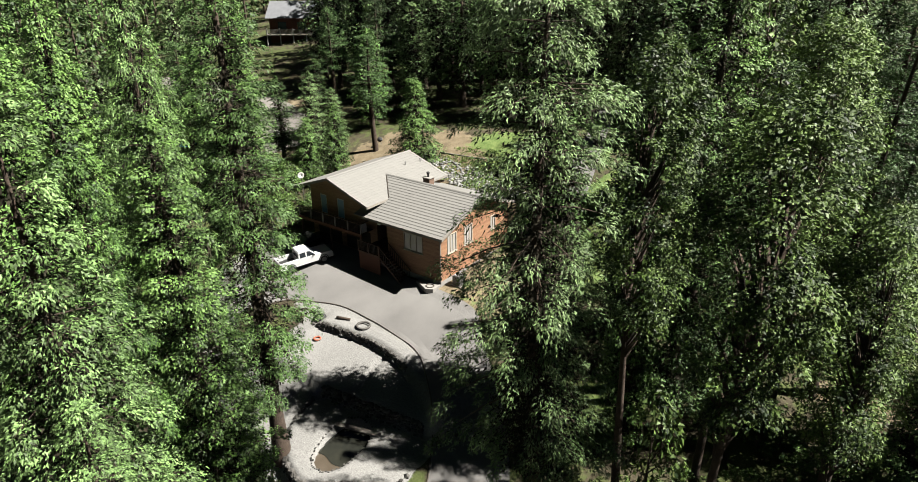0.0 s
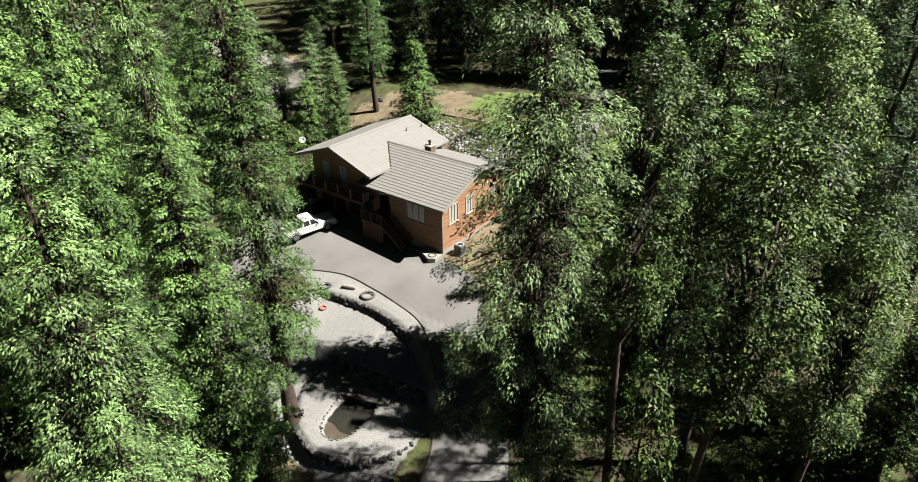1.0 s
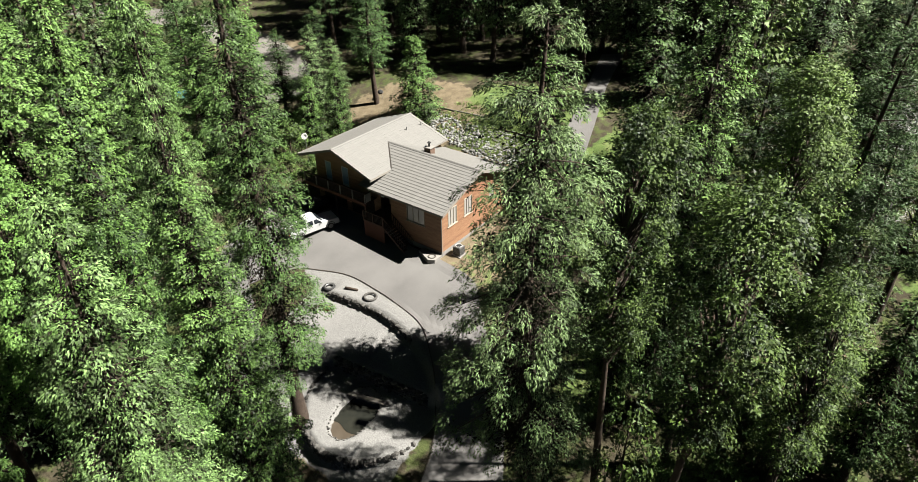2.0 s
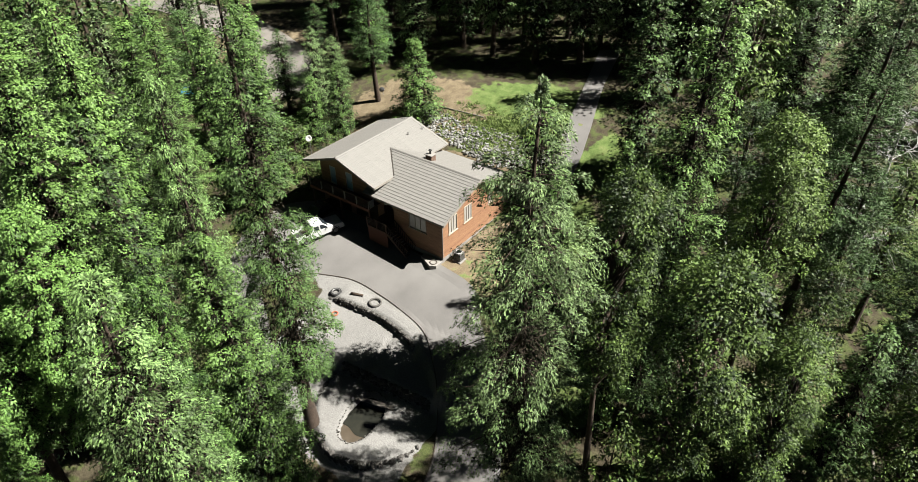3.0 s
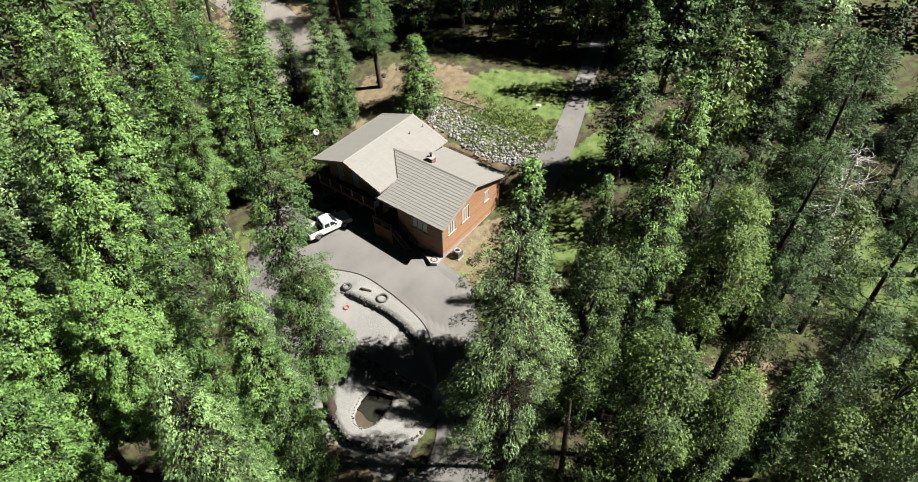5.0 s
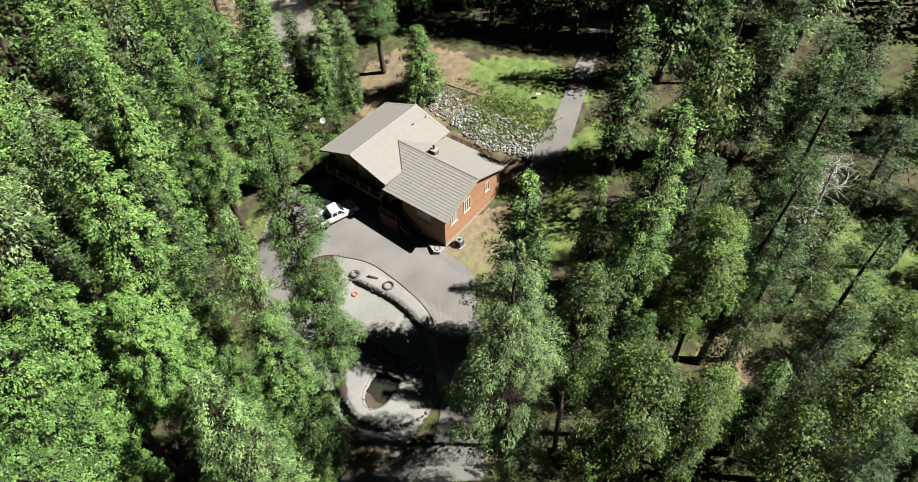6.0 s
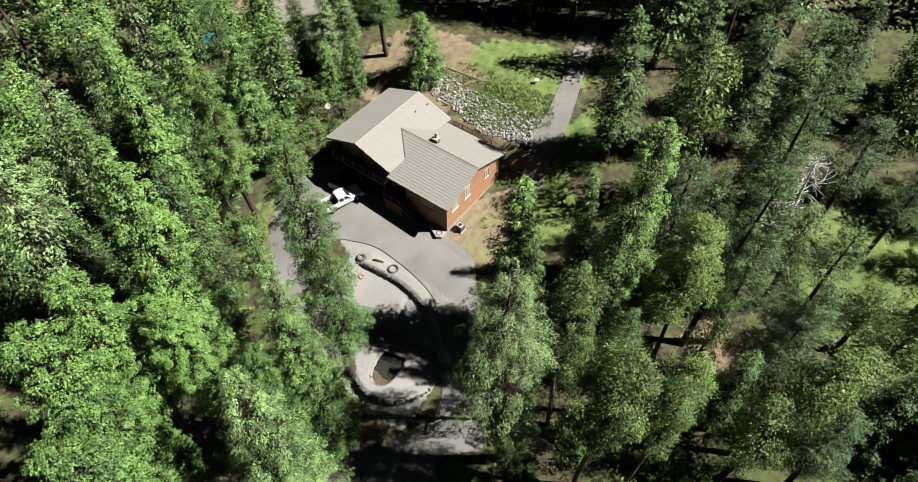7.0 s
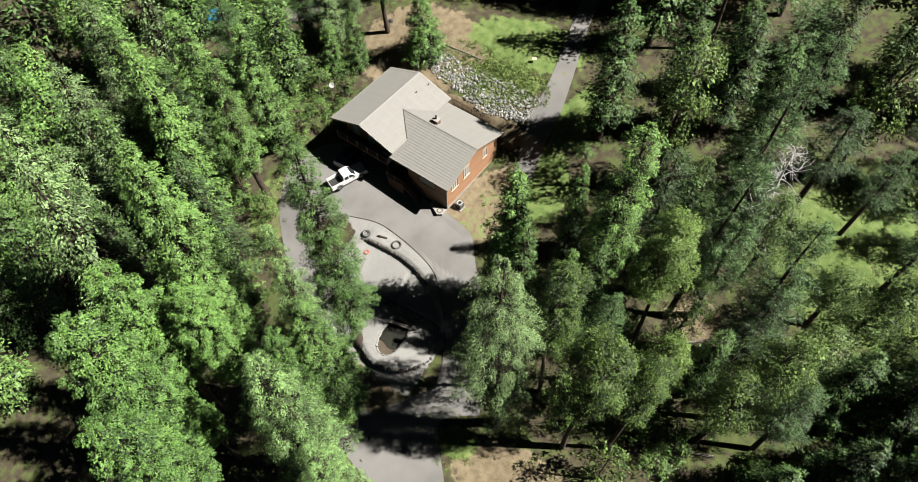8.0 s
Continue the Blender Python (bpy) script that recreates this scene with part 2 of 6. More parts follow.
def prism(bm, outline, d, axis):
    """A plate of the given outline (pairs in the two other axes), from d[0] to d[1] along the axis 0, 1 or 2."""
    def place(p, q):
        c = list(p)
        c.insert(axis, q)
        return bm.verts.new(c)
    a = [place(p, d[0]) for p in outline]
    b = [place(p, d[1]) for p in outline]
    bm.faces.new(a)
    bm.faces.new(b[::-1])
    k = len(a)
    for i in range(k):
        bm.faces.new((a[i], b[i], b[(i + 1) % k], a[(i + 1) % k]))
    bmesh.ops.recalc_face_normals(bm, faces=bm.faces[:])


def tube(bm, pts, radii, sides=8, cap=True):
    """A tapered tube along the points."""
    rings = []
    for i, p in enumerate(pts):
        d = (Vector(pts[min(i + 1, len(pts) - 1)]) - Vector(pts[max(i - 1, 0)])).normalized()
        q = d.to_track_quat('Z', 'Y').to_matrix()
        rings.append([bm.verts.new(Vector(p) + q @ Vector((radii[i] * math.cos(2 * math.pi * k / sides), radii[i] * math.sin(2 * math.pi * k / sides), 0)))
                      for k in range(sides)])
    for a, b in zip(rings, rings[1:]):
        for k in range(sides):
            bm.faces.new((a[k], a[(k + 1) % sides], b[(k + 1) % sides], b[k]))
    if cap:
        bm.faces.new(rings[0][::-1])
        bm.faces.new(rings[-1])


def torus(bm, R, r, n=24, k=8):
    vs = [[bm.verts.new(((R + r * math.cos(2 * math.pi * j / k)) * math.cos(2 * math.pi * i / n),
                         (R + r * math.cos(2 * math.pi * j / k)) * math.sin(2 * math.pi * i / n), r + r * math.sin(2 * math.pi * j / k))) for j in range(k)] for i in range(n)]
    for i in range(n):
        for j in range(k):
            bm.faces.new((vs[i][j], vs[(i + 1) % n][j], vs[(i + 1) % n][(j + 1) % k], vs[i][(j + 1) % k]))


def thing(name, label, category, at=(0, 0, 0), rz=0.0, group="", kind=""):
    e = new(name)
    e.empty_display_size = 0.2
    e.matrix_world = pose(*at, 0, 0, rz)
    return tagged(e, label, category, group, kind)


# ---- ground ----
PROFILE_Y = (-2600, -400, -120, -60, -30, -20, -17, -10, -2, 3, 9, 16, 22, 31, 45, 80, 160, 400, 2600)
PROFILE_Z = (-300, -60, -22, -12.5, -7.2, -5.4, -4.4, -2.3, -0.5, 0.1, 1.4, 3.4, 5.3, 6.4, 8.5, 14, 30, 78, 420)


def ramp01(x, a, b):
    t = np.clip((x - a) / (b - a), 0, 1)
    return t * t * (3 - 2 * t)


def upper_wall_y(x):
    return -7.95 - np.where(np.asarray(x) < -0.7, 0.018, 0.045) * (np.asarray(x) + 0.7) ** 2


def middle_wall_y(x):
    return -12.9 + 0.11 * (x - 0.5)


def lower_ring(x, y):
    """Under 1 within the lowest terrace, which the curved wall holds."""
    return np.sqrt(((x - 4.3) / 5.3) ** 2 + ((y + 13.2) / 6.0) ** 2)


POND, POND_HALF = (4.0, -15.6), (1.4, 2.3)


def pond_ring(x, y):
    """Under 1 within the pond, a long rounded basin with its narrow end towards the lower wall."""
    v = (np.asarray(y) - POND[1]) / POND_HALF[1]
    u = (np.asarray(x) - POND[0] + 0.3 * v) / (POND_HALF[0] * (1 + 0.12 * v))
    return (np.abs(u) ** 2.6 + np.abs(v) ** 2.6) ** (1 / 2.6)


def pond_point(a, k=1.0):
    """A point of the pond's rim, from its middle."""
    c, s = math.cos(a), math.sin(a)
    q = k / (abs(c) ** 2.6 + abs(s) ** 2.6) ** (1 / 2.6)
    u, v = c * q, s * q
    return u * POND_HALF[0] * (1 + 0.12 * v) - 0.3 * v, v * POND_HALF[1]


BRIDGE = (3.95, -14.1, 16)


def island(x, y):
    """1 on the terraced island within the drive's loop."""
    return ramp01(x, -8.5, -7.0) * (1 - ramp01(x, 9.0, 10.0)) * ramp01(y, -20.5, -19.5) * (1 - ramp01(y, -7.0, -6.2))


def height(x, y):
    x, y = np.asarray(x, float), np.asarray(y, float)
    z = 0
    for d in (-1.2, 0, 1.2):
        z = z + np.interp(y + d, PROFILE_Y, PROFILE_Z) / 3
    z = z - 0.03 * np.clip(x - 12, 0, 120) + 0.045 * np.clip(-3 - x, 0, 10) * (1 - ramp01(y, -2, 2)) * ramp01(y, -14, -8)
    # level pad under and round the house
    pad = ramp01(x, -22, -18.5) * (1 - ramp01(x, 2.0, 9.0)) * ramp01(y, -1.8, -0.2) * (1 - ramp01(y, 11.2, 14.0))
    z = z * (1 - pad) + pad * (-0.12 + 0.05 * np.clip(y, 0, 12))
    # terraces
    isl = island(x, y)
    up = -1.35 + 0.05 * (y + 7)
    mid = -2.15 + 0.10 * (y + 9)
    low = -3.75 + 0.05 * (y + 14)
    s = 0.13
    t = mid + (up - mid) * ramp01(y, upper_wall_y(x) - s, upper_wall_y(x) + s)
    t = low + (t - low) * ramp01(y, middle_wall_y(x) - s, middle_wall_y(x) + s)
    ring = lower_ring(x, y)
    inside = np.where(y > -13.2, isl * ramp01(x, -6.5, -5.5), 1 - ramp01(ring, 0.97, 1.03))
    inside = np.where(y > -13.2, np.minimum(inside, 1 - ramp01(x, 8.6, 9.8)), inside)
    z = z * (1 - inside) + t * inside
    # pond basin
    z = z - 0.75 * (1 - ramp01(pond_ring(x, y), 0.88, 1.04))
    # a rain gully between the upper and the middle wall
    z = z - 0.16 * np.exp(-((x - 1.3 - 0.25 * (-9 - y)) / 0.22) ** 2) * ramp01(y, -12.8, -12.0) * (1 - ramp01(y, -8.8, -8.4))
    # far hills roll a little
    far = ramp01(np.hypot(x + 5, y - 5), 45, 120)
    z = z + far * 2.5 * np.sin(x * 0.021 + 1.3) * np.cos(y * 0.017)
    return z


def hz(x, y):
    return float(height(x, y))


def blob(x, y, cx, cy, rx, ry, turn=0.0, soft=0.35):
    c, s = math.cos(radians(turn)), math.sin(radians(turn))
    u, v = ((x - cx) * c + (y - cy) * s) / rx, (-(x - cx) * s + (y - cy) * c) / ry
    return 1 - ramp01(np.hypot(u, v), 1 - soft, 1 + soft)


def axis_lines(lo, hi, step, reach):
    mid = list(np.arange(lo, hi + 1e-6, step))
    out, d = [], step
    a = hi
    while a < reach:
        d *= 1.13
        a += d
        out.append(a)
    left, d, a = [], step, lo
    while a > -reach:
        d *= 1.13
        a -= d
        left.append(a)
    return np.array(left[::-1] + mid + out)


def build_ground():
    xs = axis_lines(-20, 22, 0.25, 2400)
    ys = axis_lines(-26, 26, 0.25, 2400)
    X, Y = np.meshgrid(xs, ys)
    Z = height(X, Y)
    rough = np.sin(X * 1.7 + np.sin(Y * 1.3)) * np.sin(Y * 1.9 + 2 * np.sin(X * 0.7)) * 0.05
    yard = np.maximum(blob(X, Y, -5, -8, 16, 14), blob(X, Y, -7, 5, 14, 10))
    Z = Z + rough * (1 - yard)
    nx, ny = len(xs), len(ys)
    verts = np.stack([X, Y, Z], -1).reshape(-1, 3)
    idx = np.arange(nx * ny).reshape(ny, nx)
    faces = np.stack([idx[:-1, :-1], idx[:-1, 1:], idx[1:, 1:], idx[1:, :-1]], -1).reshape(-1, 4)
    me = bpy.data.meshes.new("ground")
    me.vertices.add(len(verts))
    me.vertices.foreach_set("co", verts.ravel())
    me.loops.add(faces.size)
    me.loops.foreach_set("vertex_index", faces.ravel())
    me.polygons.add(len(faces))
    me.polygons.foreach_set("loop_start", np.arange(0, faces.size, 4))
    me.polygons.foreach_set("loop_total", np.full(len(faces), 4))
    me.update()
    # zones: red grass, green bare earth, blue gravel
    g = np.maximum.reduce([
        0.9 * blob(X, Y, -5.5, 25.0, 8.5, 4.5, 8), blob(X, Y, 7.8, 9.0, 3.2, 5.0, 30), blob(X, Y, 6.5, 18.5, 2.6, 5.0),
        0.8 * blob(X, Y, 16.8, -20.4, 2.4, 1.8, 30), blob(X, Y, 17.5, -3.5, 2.2, 5.0),
        0.9 * blob(X, Y, 42.5, 18.5, 11, 9), 0.6 * blob(X, Y, -19, -11, 4, 5), 0.4 * blob(X, Y, 4.2, 2.5, 3.2, 6.5, -10), 0.66 * blob(X, Y, -5, 18.5, 6, 3.0, 10)])
    e = np.maximum.reduce([
        blob(X, Y, -18, 17.5, 9.0, 7.5, 20), blob(X, Y, -12, 21.0, 5.0, 2.0, -10), blob(X, Y, -6, 12.6, 9, 1.6, 3),
        blob(X, Y, 3.4, 3.0, 3.9, 8.0, -10), blob(X, Y, 3.2, -20.8, 6.0, 3.0, -12), 0.8 * blob(X, Y, -18, -10, 3.5, 5.5),
        0.75 * blob(X, Y, 0.5, 25, 1.0, 7.0, 18), blob(X, Y, 26, -21, 9, 4), 0.7 * blob(X, Y, 31, 4, 4, 3), 0.6 * blob(X, Y, -48, 22, 14, 10),
        0.7 * blob(X, Y, -5, -31, 5, 4)])
    v = np.maximum(island(X, Y) * ramp01(X, -9, -7.5), np.where(lower_ring(X, Y) < 1.0, 1.0, 0.0) * (Y < -10))
    v = np.maximum(v, blob(X, Y, -3.5, -7.2, 6.5, 1.6))
    c = np.stack([g, e, v, np.ones_like(g)], -1).reshape(-1, 4).astype(np.float32)
    attr = me.color_attributes.new("zone", 'FLOAT_COLOR', 'POINT')
    attr.data.foreach_set("color", c.ravel())
    me.materials.append(GROUND)
    me.shade_smooth()
    return tagged(new("ground", me), "sloping forest ground with litter, dry grass and bare earth", "ground", kind="structure")


build_ground()


def strip(name, left, right, mat, label, category, lift=0.05, steps=10, across=12, kind="structure", thick=0.12):
    """A paved sheet between two edges, laid on the ground, with a skirt at its borders."""
    def refine(pts):
        P = [Vector((*p, 0)) for p in pts]
        out = []
        for i in range(len(P) - 1):
            p0, p1, p2, p3 = P[max(i - 1, 0)], P[i], P[i + 1], P[min(i + 2, len(P) - 1)]
            for k in range(steps):
                t = k / steps
                out.append(0.5 * ((2 * p1) + (p2 - p0) * t + (2 * p0 - 5 * p1 + 4 * p2 - p3) * t * t + (3 * p1 - p0 - 3 * p2 + p3) * t ** 3))
        return out + [P[-1]]
    L, R = refine(left), refine(right)
    bm = bmesh.new()
    rows = []
    for a, b in zip(L, R):
        row = []
        for k in range(across + 1):
            q = a.lerp(b, k / across)
            row.append(bm.verts.new((q.x, q.y, hz(q.x, q.y) + lift)))
        row.insert(0, bm.verts.new(row[0].co - Vector((0, 0, thick))))
        row.append(bm.verts.new(row[-1].co - Vector((0, 0, thick))))
        rows.append(row)
    for r0, r1 in zip(rows, rows[1:]):
        for k in range(len(r0) - 1):
            bm.faces.new((r0[k], r0[k + 1], r1[k + 1], r1[k]))
    bmesh.ops.recalc_face_normals(bm, faces=bm.faces[:])
    ob = part(name, bm, mat)
    if ob.data.polygons[len(ob.data.polygons) // 2].normal.z < 0:
        ob.data.flip_normals()
    return tagged(ob, label, category, kind=kind)


HOUSE_EDGE = [(-21, -6.5), (-19.5, -1.5), (-16.5, 0.9), (-9, 0.9), (-6, -0.05), (-2.2, -0.4), (0.7, -0.5), (4.4, -1.2), (6.8, -3.6), (9.5, -6.2), (12.8, -9.5), (15.6, -13.5), (17.2, -17.0)]
KERB_EDGE = [(-13.5, -11.2), (-12.0, -9.2), (-10.6, -7.7), (-8.9, -6.9), (-6, -5.95), (-2.8, -5.95), (0, -6.3), (2.4, -6.9), (4.0, -7.6), (5.6, -8.9), (8.3, -11.5), (10.6, -14.8), (11.4, -17.2)]
strip("driveway", HOUSE_EDGE, KERB_EDGE, ASPHALT, "worn grey asphalt driveway in front of the house", "driveway")
strip("road", [(-13.5, -11.2), (-9.6, -13.4), (-6.6, -15.6), (-2.4, -19.4), (2.4, -23.0), (6.6, -23.6), (9.2, -20.6), (11.4, -17.2)],
      [(-21, -6.5), (-18.5, -11.0), (-13.5, -15.2), (-8.4, -18.3), (-3, -22), (2, -25.5), (7, -28), (12, -29)],
      ASPHALT, "worn grey asphalt lane looping round the terraces", "road", lift=0.044)
strip("road_2", [(11.4, -17.2), (9.5, -21.0), (9.5, -25.5), (12.5, -30), (16, -36), (22, -48)],
      [(17.2, -17.0), (14.3, -19.4), (15.0, -21.4), (18.6, -25), (22, -31), (28, -44)],
      ASPHALT, "worn grey asphalt lane below the terraces", "road", lift=0.057)
strip("road_3", [(-5, 40), (-2.4, 31.1), (0.4, 21.3), (0.9, 16.7), (2.4, 12), (3.6, 8.5)],
      [(-2.5, 41.5), (-0.4, 32.4), (2.9, 22.6), (4.3, 17.6), (4.9, 13.4), (6.0, 9.3)],
      ASPHALT, "narrow grey asphalt lane climbing behind the house", "road", lift=0.05)
strip("road_4", [(-110, 20), (-80, 22), (-60, 20), (-47, 16.5), (-38, 12)],
      [(-110, 26), (-80, 28), (-60, 27), (-44, 23), (-34, 17)], TRACK, "pale gravel lane through the far woods", "road", lift=0.06)


# ---- trees ----
def quads_to_mesh(name, corners, mat):
    """Leaf blades: an array of n x 3 corners becomes one mesh, each blade an island of its own."""
    n = len(corners)
    me = bpy.data.meshes.new(name)
    me.vertices.add(n * 3)
    me.vertices.foreach_set("co", corners.astype(np.float32).ravel())
    me.loops.add(n * 3)
    me.loops.foreach_set("vertex_index", np.arange(n * 3))
    me.polygons.add(n)
    me.polygons.foreach_set("loop_start", np.arange(0, n * 3, 3))
    me.polygons.foreach_set("loop_total", np.full(n, 3))
    me.update()
    me.materials.append(mat)
    return me


def blades(pos, way, up, length, width):
    """Three-cornered blades from pos along way; all arrays."""
    way = way / np.linalg.norm(way, axis=1, keepdims=True)
    side = np.cross(way, up)
    side /= np.linalg.norm(side, axis=1, keepdims=True) + 1e-9
    nrm = np.cross(side, way)
    a = pos
    c = pos + way * length[:, None]
    m = pos + way * (length * 0.35)[:, None] + nrm * (length * 0.10)[:, None]
    flip = np.where(np.arange(len(pos)) % 2 == 0, 1.0, -1.0)[:, None]
    return np.stack([a - side * flip * width[:, None] * 0.3, m + side * flip * width[:, None] * 0.7, c], 1)


def tube_arrays(verts, faces, pts, radii, sides):
    base = len(verts)
    pts = np.asarray(pts, float)
    for i in range(len(pts)):
        d = pts[min(i + 1, len(pts) - 1)] - pts[max(i - 1, 0)]
        d /= np.linalg.norm(d) + 1e-9
        s = np.cross(d, (0.3, 0.9, 0.1) if abs(d[2]) > 0.9 else (0, 0, 1))
        s /= np.linalg.norm(s) + 1e-9
        t = np.cross(d, s)
        for k in range(sides):
            a = 2 * math.pi * k / sides
            verts.append(tuple(pts[i] + radii[i] * (math.cos(a) * s + math.sin(a) * t)))
    for i in range(len(pts) - 1):
        for k in range(sides):
            p, q = base + i * sides + k, base + i * sides + (k + 1) % sides
            faces.append((p, q, q + sides, p + sides))


def make_tree(name, trunk, crown, label, category, bark=BARK):
    """A tree at the origin: an Empty with a trunk (with its limbs) and a crown."""
    e = thing(name, label, category)
    verts, faces = trunk
    raw("trunk", verts, faces, bark, e, smooth=True)
    if crown is not None:
        ob = new("crown", crown)
        ob.parent = e
    return e


def sprays(P, N, way, length, width):
    """Blades at P that lie across N and point along way; all arrays."""
    N = N / (np.linalg.norm(N, axis=1, keepdims=True) + 1e-9)
    way = way - N * (0.85 * np.sum(way * N, axis=1))[:, None]
    return blades(P, way, N, length, width)


def tufted(r, C, N, D, size, n, leaf_l, leaf_w, core=7, flat=0.6, fan=0.75, loose=0.28, hang=0.15):
    """Tufts of foliage: round each centre C a shallow dome that faces N and reaches along D, of n small blades over a few broad ones."""
    k = len(C)
    rep = np.repeat(np.arange(k), n)
    m = len(rep)
    g = r.normal(0, 1, (m, 3))
    g /= np.linalg.norm(g, axis=1, keepdims=True)
    Nn = N / np.linalg.norm(N, axis=1, keepdims=True)
    Dn = D / np.linalg.norm(D, axis=1, keepdims=True)
    depth = np.sum(g * Nn[rep], axis=1)
    g = np.where((depth < -0.25)[:, None], g - 1.6 * depth[:, None] * Nn[rep], g)
    q = g * (r.uniform(0.2, 1.0, m) ** 0.4)[:, None]
    q = q - Nn[rep] * ((1 - flat) * np.sum(q * Nn[rep], axis=1))[:, None] + Dn[rep] * (0.35 * np.sum(q * Dn[rep], axis=1))[:, None]
    P = C[rep] + q * size[rep][:, None]
    nn = 0.6 * Nn[rep] + fan * g + r.normal(0, loose, (m, 3))
    way = 0.75 * Dn[rep] + 0.8 * g + r.normal(0, 0.35, (m, 3)) - np.array([0, 0, hang])
    ln = leaf_l * r.uniform(0.65, 1.3, m)
    out = [sprays(P, nn, way, ln, ln * leaf_w / leaf_l * r.uniform(0.75, 1.25, m))]
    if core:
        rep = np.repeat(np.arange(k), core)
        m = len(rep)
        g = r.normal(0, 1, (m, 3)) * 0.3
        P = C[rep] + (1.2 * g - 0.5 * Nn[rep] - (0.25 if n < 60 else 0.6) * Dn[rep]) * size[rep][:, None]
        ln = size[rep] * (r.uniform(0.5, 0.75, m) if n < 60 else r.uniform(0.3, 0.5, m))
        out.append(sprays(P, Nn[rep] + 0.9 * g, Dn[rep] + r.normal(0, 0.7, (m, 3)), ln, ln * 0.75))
    return out


def conifer(name, seed, H, R, start, mat, label, gap=0.7, per=7, droop=0.3, sag=0.3, shape=0.6, tuft=0.42, n=46, leaf_l=0.18, leaf_w=0.085,
            wid=0.34, thick=1.15, patch=0.0, ragged=0.2, fan=1.0, loose=0.3, core=7, flat=0.85, twigs=20, base=0.6, limbs=True):
    """A fir or cedar: whorls of boughs on a straight trunk, each bough carrying tufts of short sprays."""
    r = np.random.default_rng(seed)
    verts, faces = [], []
    zs = np.linspace(0, H, 10)
    bend = r.normal(0, 0.010 * H, 2)
    cx, cy = bend[0] * np.sin(zs / H * 3), bend[1] * np.sin(zs / H * 2.4)
    rad = (0.0115 * H + 0.05) * (1 - zs / H) ** 0.8 + 0.02
    rad[0] *= 1.35
    tube_arrays(verts, faces, np.stack([cx, cy, zs], 1), rad, 9)
    C, N, D, S = [], [], [], []
    zv = np.array([0, 0, 1.0])
    z = start * H
    while z < H - 0.3:
        u = (z - start * H) / (H - start * H)
        prof = min(1.0, base + (3.2 - 2 * base) * u) * (1 - u) ** shape + 0.03
        k = max(4, int(round(per * (0.45 + 0.75 * prof))))
        off = r.random() * 6.28
        for j in range(k):
            a = off + 6.283 * (j + r.uniform(-0.3, 0.3)) / k
            if patch and r.random() < patch:
                continue
            ln = R * prof * r.uniform(1 - 1.3 * ragged, 1 + 0.9 * ragged)
            rise = 0.5 * u - droop * (1 - u) + r.uniform(-0.1, 0.1)
            dirn = np.array([math.cos(a), math.sin(a), 0])
            sidev = np.array([-math.sin(a), math.cos(a), 0])
            o = np.array([np.interp(z, zs, cx), np.interp(z, zs, cy), z + r.uniform(-0.2, 0.2)])

            def at(s):
                return o + dirn * ln * s + zv * ln * (rise * s - sag * s * s + 0.2 * s ** 3)
            if limbs and ln > 0.6:
                tube_arrays(verts, faces, [at(0), at(0.5), at(0.95)], [0.012 * ln + 0.012, 0.008 * ln + 0.006, 0.004], 3)
            m = max(1, int(round(ln * thick * r.uniform(0.8, 1.2))))
            for i in range(m):
                s = 1.0 - (i + r.uniform(0, 0.6)) / m * 0.62
                lat = r.uniform(-1, 1) * wid * ln * (1.1 - s) * 1.9
                p = at(s) + sidev * lat - zv * (0.3 * abs(lat) + r.normal(0, 0.06))
                C.append(p)
                N.append(dirn * (0.75 - 0.2 * u) + zv * (0.75 + 0.25 * s) + sidev * (0.5 * lat / (0.3 * ln + 0.1)))
                D.append(dirn + sidev * (0.8 * lat / (0.3 * ln + 0.1)) + zv * (rise - 2 * sag * s) * 0.7)
                S.append(tuft * r.uniform(0.7, 1.3) * (0.62 + 0.38 * min(1, ln / 2.0)))
        z += gap * r.uniform(0.75, 1.25) * (0.7 + 0.3 * (1 - u))
    for i in range(5):
        C.append(np.array([cx[-1], cy[-1], H - 0.18 - 0.2 * i]))
        N.append(np.array([r.normal(0, 0.4), r.normal(0, 0.4), 1.0]))
        D.append(np.array([r.normal(0, 0.4), r.normal(0, 0.4), 1.0]))
        S.append(tuft * (0.3 + 0.09 * i))
    c = tufted(r, np.array(C), np.array(N), np.array(D), np.array(S), n, leaf_l, leaf_w, core, flat=flat, fan=fan, loose=loose)
    # in dense crowns the core blades go dark too, as painted inner shade
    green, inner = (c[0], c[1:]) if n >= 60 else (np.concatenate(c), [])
    # bare twigs close the crown round the trunk; the dark slot paints shade there
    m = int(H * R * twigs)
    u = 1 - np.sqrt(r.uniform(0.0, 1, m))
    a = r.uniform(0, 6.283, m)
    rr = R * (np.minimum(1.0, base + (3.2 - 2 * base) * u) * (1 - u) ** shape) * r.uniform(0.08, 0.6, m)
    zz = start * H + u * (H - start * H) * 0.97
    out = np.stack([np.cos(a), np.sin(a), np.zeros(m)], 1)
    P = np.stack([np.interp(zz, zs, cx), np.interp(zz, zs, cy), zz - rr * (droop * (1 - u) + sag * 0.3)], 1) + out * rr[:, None]
